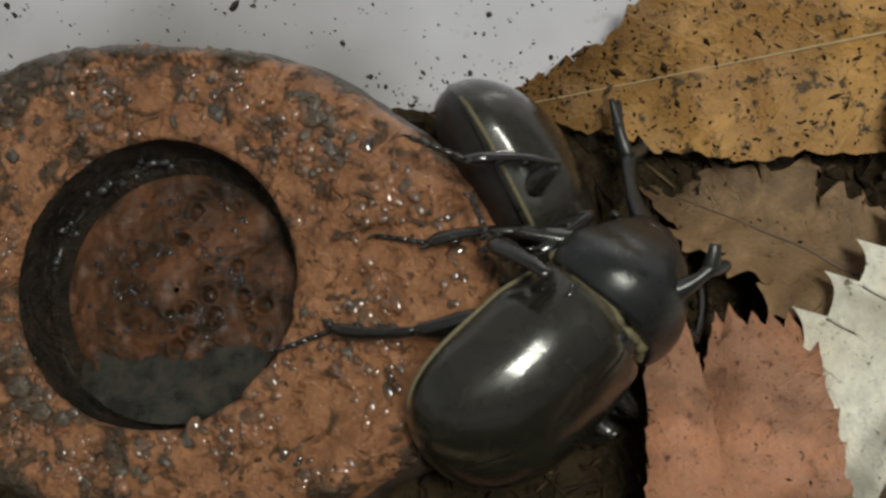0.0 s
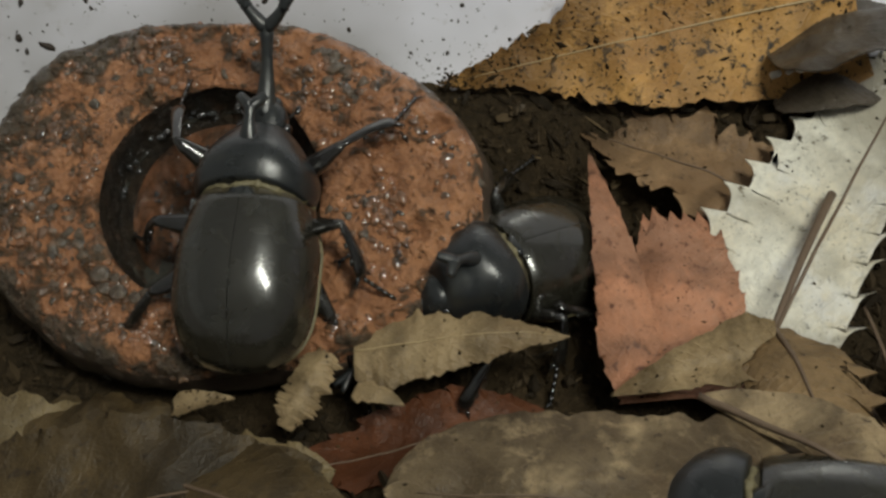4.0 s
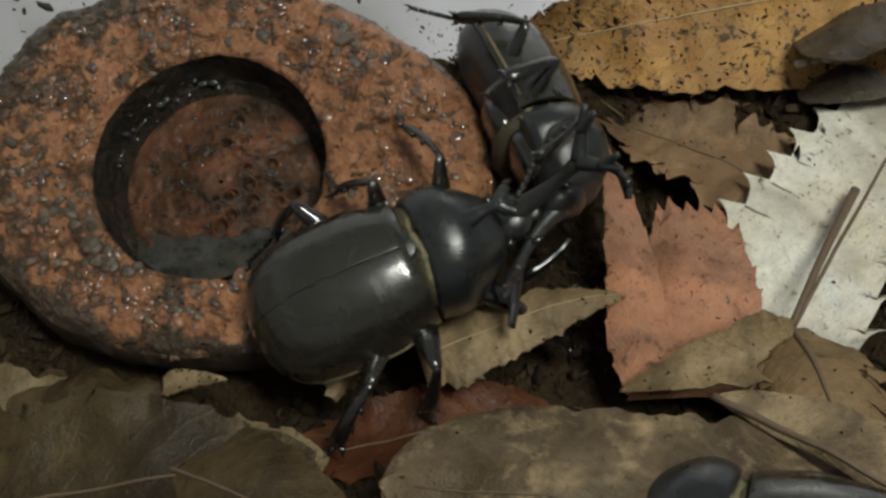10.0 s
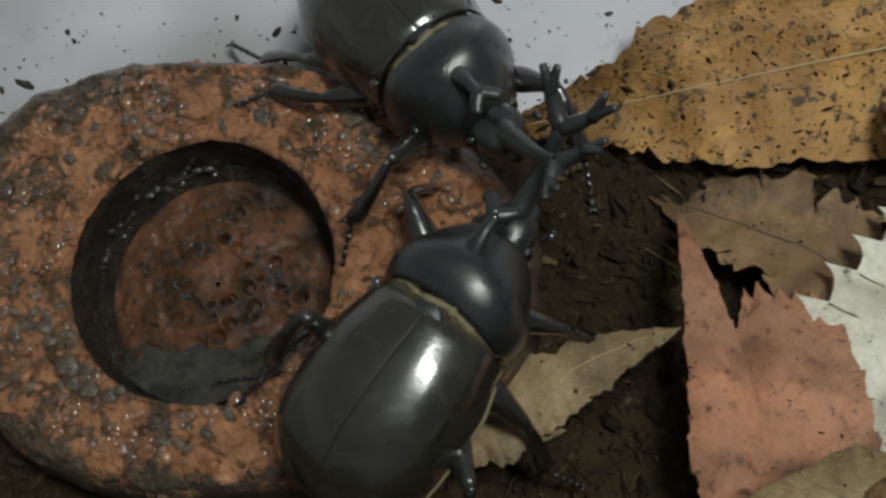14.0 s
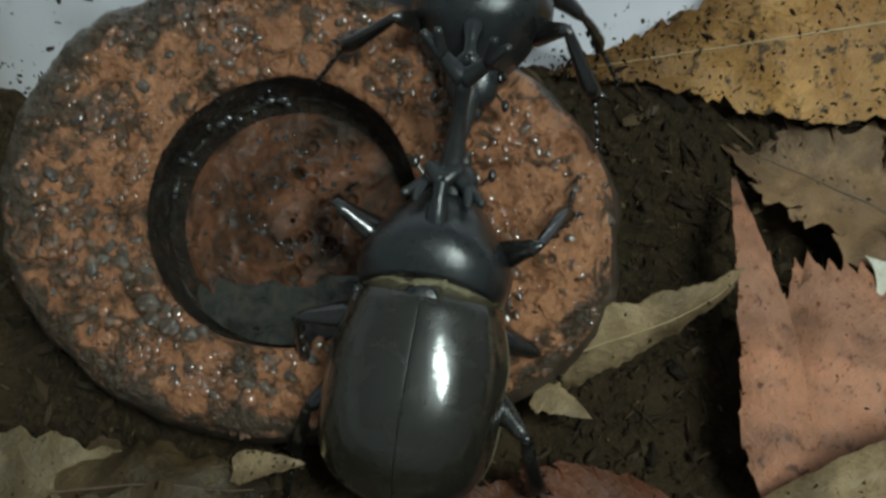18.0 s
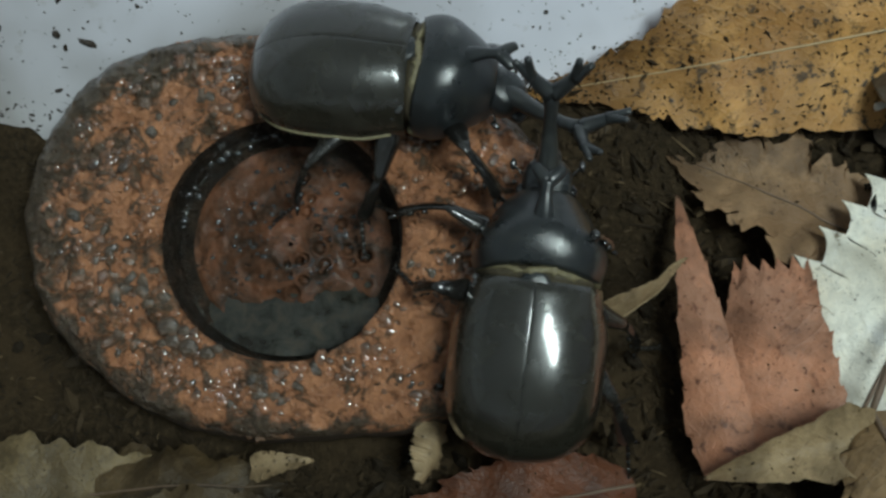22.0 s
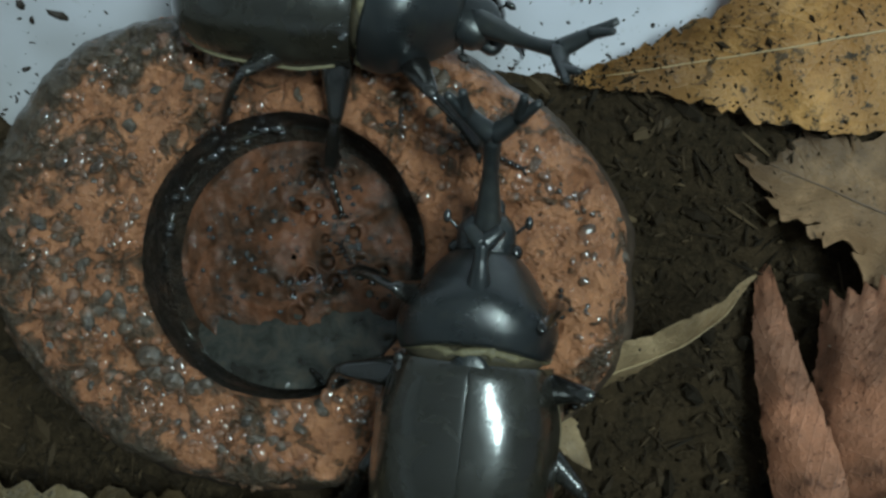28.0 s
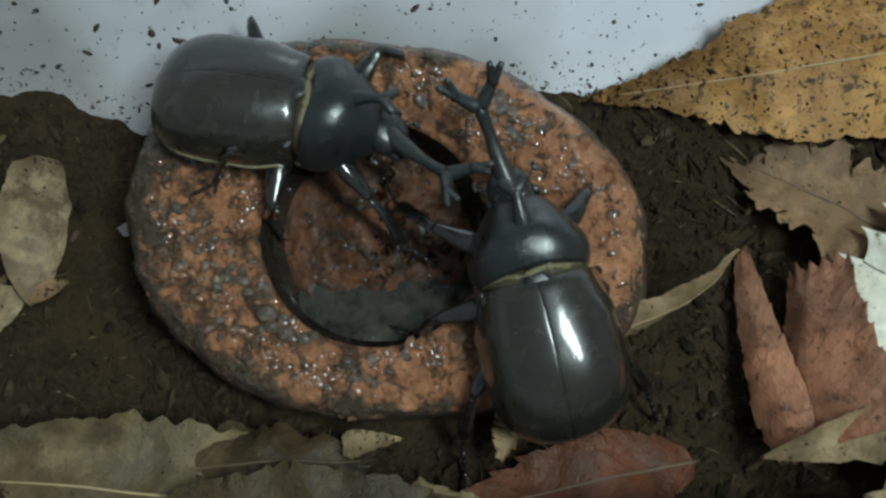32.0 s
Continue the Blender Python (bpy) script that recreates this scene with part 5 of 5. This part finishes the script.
def motions():
    rows_a = [
        (0, 0.0527, 0.0025, 0.0233, 10.7, 64.0, -34.7),
        (0.3, 0.051, 0.0013, 0.0209, 9.8, 65.3, -37.4),
        (0.6, 0.048, -0.0004, 0.0206, 11.2, 63.8, -38.2),
        (0.9, 0.0465, -0.0007, 0.0198, 7.9, 53.9, -37.0),
        (1.2, 0.0422, -0.0022, 0.0207, 17.0, 50.5, -18.4),
        (1.5, 0.0413, -0.0044, 0.0205, 19.6, 35.9, -22.5),
        (1.8, 0.0378, -0.0128, 0.0204, 17.2, 10.4, -30.3),
        (2, 0.0374, -0.0117, 0.0218, 16.6, 11.3, -33.3),
        (2.4, 0.0281, -0.0153, 0.0215, 16.1, 12.0, -35.8),
        (2.7, 0.0220, -0.0193, 0.0222, 16.1, 12.0, -35.6),
        (3, 0.0189, -0.0194, 0.0233, 16.8, 11.0, -32.2),
        (3.3, 0.0154, -0.0119, 0.0260, 19.5, 4.4, -12.3),
        (3.6, 0.0140, -0.0089, 0.0271, 19.9, 1.7, -4.7),
        (4, 0.0100, -0.0046, 0.0286, 20.0, 1.4, -3.9),
        (4.5, 0.0082, -0.0047, 0.0287, 20.0, 0.3, -0.8),
        (6.5, 0.0234, -0.0135, 0.0244, 2.8, 19.8, -81.8),
        (7, 0.0264, -0.0252, 0.0201, 8.6, 18.1, -64.2),
        (7.5, 0.0227, -0.0246, 0.0203, 9.0, 18.0, -62.9),
        (8, 0.0239, -0.0226, 0.0210, 11.3, 16.6, -55.0),
        (8.5, 0.0290, -0.0188, 0.0224, 11.7, 16.3, -53.7),
        (9, 0.0285, -0.0241, 0.0205, 13.0, 15.4, -49.0),
        (9.5, 0.0282, -0.0231, 0.0208, 11.6, 16.4, -54.1),
        (10, 0.0355, -0.0159, 0.0235, 8.8, 18.0, -63.5),
        (10.5, 0.0367, -0.0116, 0.0255, 13.0, 15.3, -52.7),
        (11, 0.0293, -0.0050, 0.0274, 14.1, 14.4, -44.7),
        (11.5, 0.0254, -0.0045, 0.0276, 17.8, 9.2, -26.4),
        (12, 0.0339, -0.0010, 0.0289, 18.6, 7.6, -21.5),
        (12.5, 0.0337, -0.0118, 0.0250, 17.2, 10.4, -30.2),
        (13, 0.0311, -0.0165, 0.0254, 15.4, 12.9, -39.0),
        (13.5, 0.0305, -0.0163, 0.0255, 16.7, 11.2, -32.8),
        (14, 0.0359, -0.0094, 0.0279, 16.6, 11.3, -33.1),
        (14.5, 0.0293, -0.0190, 0.0245, 14.5, 13.9, -42.8),
        (15, 0.0279, -0.0266, 0.0143, 20.0, -0.6, 1.5),
        (15.5, 0.0299, -0.0329, 0.0120, 19.9, -2.0, 5.5),
        (17.5, 0.0302, -0.0245, 0.0225, 20.0, -0.4, 1.1),
        (17.7, 0.0257, -0.0152, 0.0259, 20.0, -0.4, 1.2),
        (17.9, 0.0211, -0.0130, 0.0266, 19.9, 1.6, -4.5),
        (18, 0.0225, -0.0115, 0.0272, 19.9, 2.4, -6.5),
        (18.1, 0.0223, -0.0088, 0.0282, 19.9, 2.4, -6.6),
        (18.2, 0.0230, -0.0036, 0.0301, 20.0, 0.4, -1.0),
        (18.3, 0.0218, -0.0010, 0.0310, 20.0, -1.0, 2.7),
        (18.4, 0.0238, -0.0006, 0.0312, 20.0, -0.3, 0.7),
        (18.5, 0.0242, -0.0049, 0.0296, 20.0, 1.1, -3.2),
        (18.6, 0.0260, -0.0059, 0.0292, 20.0, -0.2, 0.5),
        (18.8, 0.0223, -0.0003, 0.0313, 20.0, -0.1, 0.4),
        (19, 0.0226, -0.0010, 0.0310, 20.0, 0.3, -0.8),
        (19.5, 0.0242, 0.0020, 0.0321, 20.0, 0.2, -0.5),
        (20, 0.0286, 0.0043, 0.0329, 20.0, -1.2, 3.2),
        (20.5, 0.0293, 0.0046, 0.0331, 19.9, -2.4, 6.6),
        (21, 0.0348, 0.0066, 0.0338, 20.0, -1.1, 3.0),
        (21.5, 0.0362, -0.0045, 0.0297, 20.0, -0.2, 0.5),
        (22, 0.0401, -0.0063, 0.0291, 19.9, 2.4, -6.5),
        (22.5, 0.0378, -0.0083, 0.0283, 19.7, 3.4, -9.3),
        (23, 0.0319, -0.0101, 0.0277, 19.9, 1.8, -4.9),
        (23.5, 0.0300, -0.0188, 0.0245, 20.0, 1.0, -2.7),
        (24, 0.0289, -0.0213, 0.0236, 20.0, 1.1, -3.0),
        (24.5, 0.0329, -0.0162, 0.0255, 20.0, 1.4, -3.8),
        (25, 0.0316, -0.0134, 0.0265, 19.6, 4.2, -11.8),
        (25.5, 0.0292, -0.0100, 0.0277, 19.8, 3.1, -8.4),
        (27.5, 0.0248, -0.0130, 0.0266, 19.8, 3.2, -8.7),
        (28, 0.0265, -0.0116, 0.0272, 19.9, 1.7, -4.6),
        (28.5, 0.0247, -0.0110, 0.0274, 20.0, 0.5, -1.3),
        (29, 0.0217, -0.0072, 0.0288, 20.0, -1.3, 3.6),
        (29.5, 0.0216, -0.0065, 0.0290, 20.0, 1.4, -3.8),
        (30, 0.0217, -0.0090, 0.0281, 19.8, -3.1, 8.6),
        (30.5, 0.0246, -0.0068, 0.0289, 19.3, -5.2, 14.4),
        (31, 0.0235, -0.0046, 0.0297, 19.0, -6.4, 17.9),
        (31.5, 0.0280, -0.0060, 0.0292, 19.3, -5.5, 15.3),
        (32, 0.0269, -0.0067, 0.0289, 19.4, -5.0, 13.9),
    ]
    rows_b = [
        (0, 0.0449, 0.0078, 0.0195, -88.1, -52.6, -59.3),
        (0.5, 0.0418, 0.0054, 0.0192, -87.8, -52.8, -59.0),
        (0.9, 0.0430, 0.0090, 0.0200, -69.0, -54.2, -87.6),
        (1.2, 0.0402, 0.0163, 0.0172, -30.0, -37.6, -135.7),
        (1.5, 0.0489, 0.0163, 0.0154, -3.9, 6.6, -161.5),
        (1.8, 0.0452, 0.0178, 0.0133, -0.8, -30.8, -159.5),
        (2, 0.0510, 0.0071, 0.0119, 1.6, -30.5, -159.7),
        (2.4, 0.0538, -0.0051, 0.0097, 2.1, -18.8, -177.4),
        (2.7, 0.0538, -0.0064, 0.0086, 0.1, -2.1, 174.2),
        (3, 0.0522, -0.0080, 0.0082, -1.0, -6.3, 162.3),
        (3.3, 0.0498, -0.0080, 0.0085, 4.2, -9.3, 153.2),
        (3.6, 0.0479, -0.0112, 0.0097, 14.9, -15.3, 131.3),
        (4, 0.0445, -0.0095, 0.0122, 26.0, -13.0, 122.0),
        (4.5, 0.0409, -0.0050, 0.0156, 34.1, -19.6, 101.5),
        (6.5, 0.0471, -0.0193, 0.0205, 19.2, -12.4, 142.9),
        (7, 0.0453, -0.0086, 0.0213, 34.3, -9.4, 152.9),
        (7.5, 0.0489, -0.0128, 0.0198, 35.1, -10.9, 148.0),
        (8, 0.0472, -0.0064, 0.0213, 45.8, -16.0, 128.1),
        (8.5, 0.0443, -0.0021, 0.0229, 46.6, -16.6, 125.2),
        (9, 0.0483, -0.0017, 0.0235, 44.1, -12.3, 143.3),
        (9.5, 0.0517, -0.0004, 0.0228, 36.5, -7.8, 157.9),
        (9.8, 0.0459, 0.0025, 0.0304, 13.4, -85.1, -174.3),
        (10.2, 0.05, 0.0008, 0.0311, -34.5, -85.0, -119.0),
        (10.5, 0.0408, 0.0076, 0.0357, -13.2, -76.1, -142.5),
        (11, 0.0412, 0.016, 0.0328, 12.7, -35.5, -177.7),
        (11.2, 0.0400, 0.0121, 0.0350, 29.3, -16.0, 174.9),
        (11.5, 0.0387, 0.0133, 0.0374, 30.2, 2.7, -172.5),
        (12, 0.0378, 0.0168, 0.0408, 30.9, 6.2, -162.6),
        (12.5, 0.0364, 0.0185, 0.0390, 19.6, 7.9, -157.5),
        (13, 0.0337, 0.0268, 0.0382, 0.7, 5.5, -164.8),
        (13.5, 0.0328, 0.0267, 0.0386, -18.9, 6.8, -161.0),
        (14, 0.0344, 0.0248, 0.0395, -7.7, 12.6, -142.2),
        (14.5, 0.0271, 0.0180, 0.0355, -16.9, 10.9, -148.1),
        (15, 0.0210, 0.0010, 0.0354, 8.1, 2.2, -174.0),
        (15.5, 0.0237, -0.0071, 0.0321, 5.0, 1.3, -176.3),
        (17.5, 0.0276, 0.0206, 0.0364, -20.0, -0.6, 178.4),
        (18, 0.0274, 0.0305, 0.0400, -20.0, -1.3, 176.3),
        (18.1, 0.0298, 0.0329, 0.0409, -20.0, -0.8, 177.9),
        (18.2, 0.0086, 0.0278, 0.0391, -14.0, 14.4, -135.0),
        (18.3, -0.0093, 0.0208, 0.0375, -2.3, -0.1, -96.2),
        (18.4, -0.0037, 0.0210, 0.0375, -0.5, -0.0, -91.4),
        (18.5, -0.0026, 0.0207, 0.0374, 1.6, -0.1, -85.7),
        (18.8, -0.0070, 0.0261, 0.0394, 0.5, -0.0, -88.7),
        (19, -0.0095, 0.0283, 0.0402, -0.2, -0.0, -90.7),
        (19.5, -0.0048, 0.0271, 0.0398, 0.7, -0.0, -88.2),
        (20, -0.0096, 0.0236, 0.0385, -0.6, -0.0, -91.7),
        (20.5, -0.0091, 0.0221, 0.0380, 0.1, -0.0, -89.7),
        (21, 0.0055, 0.0224, 0.0380, -3.3, -0.3, -99.0),
        (21.5, 0.0130, 0.0225, 0.0381, -3.0, -0.2, -98.3),
        (22, 0.0213, 0.0217, 0.0378, -2.0, -0.1, -95.4),
        (22.5, 0.0231, 0.0220, 0.0379, -2.4, -0.1, -96.5),
        (23, 0.0232, 0.0258, 0.0393, -4.3, -0.4, -101.9),
        (23.5, 0.0193, 0.0246, 0.0389, -11.8, -3.6, -124.0),
        (24, 0.0204, 0.0222, 0.0380, -13.6, -5.0, -131.0),
        (24.5, 0.0180, 0.0210, 0.0375, -13.4, -4.8, -130.0),
        (25, 0.0195, 0.0232, 0.0384, -14.2, -5.6, -133.0),
        (25.5, 0.0154, 0.0213, 0.0377, -9.8, -2.4, -117.9),
        (27.5, 0.0199, 0.0244, 0.0388, -2.8, -0.2, -97.8),
        (28, 0.0114, 0.0299, 0.0408, -2.8, -0.2, -97.7),
        (28.5, 0.0097, 0.0291, 0.0405, -1.5, -0.1, -94.1),
        (29, 0.0026, 0.0281, 0.0401, 0.4, -0.0, -89.0),
        (29.5, 0.0011, 0.0310, 0.0412, 0.2, -0.0, -89.4),
        (30, -0.0064, 0.0288, 0.0404, 0.3, -0.0, -89.1),
        (30.5, -0.0071, 0.0265, 0.0396, 0.4, -0.0, -88.8),
        (31, -0.0148, 0.0240, 0.0386, -0.7, -0.0, -91.9),
        (31.5, -0.0054, 0.0183, 0.0366, -4.4, -0.5, -102.1),
        (32, -0.0114, 0.0172, 0.0362, -2.8, -0.2, -97.8),
    ]
    rows_c = [(0.0, pose(0.0870, -0.0630, 0.0210, 0, 2, 80)), (3.0, pose(0.0832, -0.0630, 0.0200, 0, 2, 80)), (4.0, pose(0.0825, -0.0605, 0.0203, 0, 2, 80)), (9.0, pose(0.0800, -0.0625, 0.0205, 0, 0, 76)),
              (11.0, pose(0.0780, -0.0605, 0.0208, 0, 0, 76)), (14.0, pose(0.0800, -0.0610, 0.0195, 0, 0, 90)), (20.0, pose(0.0990, -0.0730, 0.0120, 4, 0, 130)), (32.0, pose(0.1050, -0.0790, 0.0100, 4, 0, 150))]
    for (ob, head, legs), rows, pace, seed, tilt in ((BEETLES[0], rows_a, 1.0, 0.0, 15), (BEETLES[1], rows_b, 1.0, 2.0, -12), (BEETLES[2], None, 0.3, 4.0, 0)):
        nod = (lambda t: -88 + 90 * smooth01((t - 0.5) / 0.9) + 11 * smooth01(t - 17) - 14 * smooth01((t - 30.2) / 0.7)) if seed == 0 else (lambda t, k=tilt: k - 42 * (1 - smooth01((t - 10.6) / 0.5)) - 34 * smooth01((t - 9.4) / 0.4) * (1 - smooth01((t - 10.5) / 0.4)) - 34 * smooth01(t - 1.6) * (1 - smooth01((t - 5.5) / 1.5)) if k < 0 else k)
        turn = {0.0: lambda t: 14 * (1 - smooth01((t - 0.55) / 0.4)) + 10 * smooth01(t - 28.5), 2.0: lambda t: -32 * smooth01(t - 18)}.get(seed, lambda t: 0.0)
        keyed = rows_c if rows is None else [(t, pose(*p)) for t, *p in rows]
        walk(ob, keyed)
        walk(head, [(t, pose(0, 0.0130, 0.0068, nod(t) + 7 * math.sin(1.3 * t + seed), 0, turn(t) + 5 * math.sin(0.9 * t + seed))) for t in np.linspace(0, 32, 65)])
        for k, (leg, tibia, tarsus, side, kind, joint, size) in enumerate(legs):
            holds = [h[2:] for h in HOLDS if h[0] == {0.0: "A", 2.0: "B"}.get(seed) and h[1] == k]
            way = steps(keyed, size, side, kind, joint, holds, seed + 1.7 * k, pace)
            walk(leg, [(t, a) for t, a, _ in way])
            for one in (tibia, tarsus):
                walk(one, [(t, b) for t, _, b in way])
    scrap, chip, bit = LOOSE
    walk(PINK_LEAF, [(t, pose(dx, dy, 0) @ along(Vector(PINK_BASE) - Vector((0, 0, 0.00028 * min(0, r + 16))), PINK_TIP, r)[0]) for t, dx, dy, r in ((0, 0, 0, 0), (11.8, 0, 0, 0), (12.5, 0.0028, 0.0018, 3), (14.4, 0.0028, 0.0018, 3), (15.0, 0, 0, 0), (19.0, 0, 0, 0), (21.0, 0.0003, 0, -14), (24.2, 0.0003, 0, -16), (25.2, 0.0005, 0, -36), (27.4, 0.0005, 0, -36), (28.0, 0.0005, 0, -47), (32, 0.0005, 0, -47))])
    walk(scrap, [(t, along(b, e, r)[0]) for t, b, e, r in SCRAP_WAY])
    walk(chip, [(t, along(b, e, r)[0]) for t, b, e, r in CHIP_WAY])
    walk(bit, [(t, along(b, e, r)[0]) for t, b, e, r in BIT_WAY])


# where feet grip: beetle, leg, from, until, place
HOLDS = [("A", 0, 0.0, 1.3, (0.0256, 0.0062, 0.0328)), ("A", 4, 0.0, 1.3, (0.0165, -0.0080, 0.0277)),
         ("A", 1, 3.8, 4.8, (0.0350, 0.0149, 0.0354)), ("A", 3, 3.8, 4.8, (0.0319, -0.0179, 0.0235)), ("A", 4, 3.8, 4.8, (-0.0225, -0.0239, 0.0120)),
         ("A", 2, 3.8, 4.8, (-0.0179, 0.0010, 0.0219)), ("A", 0, 9.7, 10.6, (0.0298, 0.0087, 0.0332)), ("A", 2, 12.3, 14.3, (0.0015, -0.0155, 0.0244)),
         ("A", 1, 18.6, 24.2, (0.0512, 0.0010, 0.0283)), ("A", 0, 19.0, 24.2, (0.0149, 0.0070, 0.0294)), ("A", 2, 19.0, 24.2, (0.0182, -0.0032, 0.0278)),
         ("A", 1, 24.6, 27.0, (0.0460, -0.0106, 0.0262)), ("A", 0, 24.6, 27.0, (0.0174, 0.0105, 0.0338)), ("A", 2, 24.6, 27.0, (0.0159, -0.0047, 0.0283)),
         ("A", 1, 27.6, 30.6, (0.0362, -0.0026, 0.0291)), ("A", 0, 27.6, 30.6, (0.0079, 0.0021, 0.0308)), ("A", 3, 27.6, 30.6, (0.0352, -0.0136, 0.0251)),
         ("B", 5, 28.3, 30.8, (-0.0298, 0.0178, 0.0365)), ("B", 4, 28.3, 30.8, (-0.0359, 0.0342, 0.0270)), ("B", 3, 28.3, 30.8, (-0.0030, 0.0166, 0.0361)),
         ("B", 1, 28.3, 30.3, (0.0171, 0.0104, 0.0370)), ("B", 1, 12.3, 14.2, (0.0207, 0.0005, 0.0302)), ("B", 0, 12.3, 14.2, (0.0474, 0.0019, 0.0307)),
         ("B", 3, 12.3, 14.2, (0.0024, 0.0237, 0.0386)), ("B", 5, 12.3, 14.2, (-0.0038, 0.0410, 0.0355)), ("B", 1, 17.3, 18.05, (0.0041, 0.0183, 0.0367)),
         ("B", 0, 17.3, 18.05, (0.0435, 0.0103, 0.0338)), ("B", 2, 14.8, 15.8, (0.0432, -0.0137, 0.0250)), ("B", 3, 7.2, 9.4, (0.0363, 0.0110, 0.0340)),
         ("B", 1, 7.2, 9.4, (0.0281, 0.0015, 0.0306))]
SCRAP_WAY = [(0.0, (0.0240, -0.0400, 0.0180), (0.0580, -0.0370, 0.0180), 0), (3.5, (0.0240, -0.0310, 0.0190), (0.0550, -0.0255, 0.0200), 45), (3.9, (0.0250, -0.0255, 0.0205), (0.0600, -0.0235, 0.0210), 10), (4.5, (0.0255, -0.0255, 0.0205), (0.0605, -0.0240, 0.0210), 10),
             (9.0, (0.0340, -0.0310, 0.0190), (0.0640, -0.0225, 0.0200), 0), (11.0, (0.0360, -0.0235, 0.0190), (0.0660, -0.0100, 0.0200), 10), (13.0, (0.0360, -0.0195, 0.0190), (0.0665, -0.0030, 0.0210), 10),
             (16.5, (0.0360, -0.0180, 0.0175), (0.0650, -0.0050, 0.0200), 20), (19.0, (0.0350, -0.0150, 0.0165), (0.0640, -0.0005, 0.0205), 76), (32.0, (0.0350, -0.0150, 0.0165), (0.0645, 0.0020, 0.0205), 76)]
CHIP_WAY = [(0.0, (0.0250, -0.0400, 0.0170), (0.0340, -0.0420, 0.0170), 0), (3.6, (0.0255, -0.0330, 0.0180), (0.0345, -0.0370, 0.0175), 0), (4.5, (0.0265, -0.0288, 0.0185), (0.0350, -0.0330, 0.0178), 0),
            (9.0, (0.0400, -0.0310, 0.0165), (0.0480, -0.0345, 0.0165), 0), (10.5, (0.0366, -0.0240, 0.0160), (0.0445, -0.0272, 0.0160), 0),
            (13.0, (0.0430, -0.0190, 0.0165), (0.0510, -0.0170, 0.0165), 0), (18.0, (0.0362, -0.0185, 0.0155), (0.0430, -0.0215, 0.0150), 0), (32.0, (0.0362, -0.0165, 0.0170), (0.0412, -0.0225, 0.0145), 0)]
BIT_WAY = [(0.0, (0.0072, -0.0330, 0.0155), (0.0180, -0.0295, 0.0170), 0), (3.5, (0.0072, -0.0330, 0.0155), (0.0180, -0.0295, 0.0170), 0), (3.9, (0.0148, -0.0375, 0.0185), (0.0203, -0.0285, 0.0215), 10),
           (4.5, (0.0135, -0.0385, 0.0185), (0.0195, -0.0268, 0.0215), 0), (6.5, (0.0220, -0.0350, 0.0160), (0.0245, -0.0235, 0.0170), 0), (11.0, (0.0225, -0.0340, 0.0160), (0.0242, -0.0220, 0.0165), 50),
           (32.0, (0.0225, -0.0340, 0.0150), (0.0242, -0.0230, 0.0140), 50)]

build_room()
build_tub()
build_ground()
STAND_OB = build_stand()
build_wet_grit()
PINK_LEAF = build_leaves()
LOOSE = build_loose_leaf()
BEETLES = [build_beetle("glossy blackish-brown horned beetle pushing its rival on clay stand", True, 0.95), build_beetle("glossy black horned beetle fighting beside the tub wall", True, 0.91),
           build_beetle("black hornless beetle half hidden under grey-brown leaves", False)]
motions()
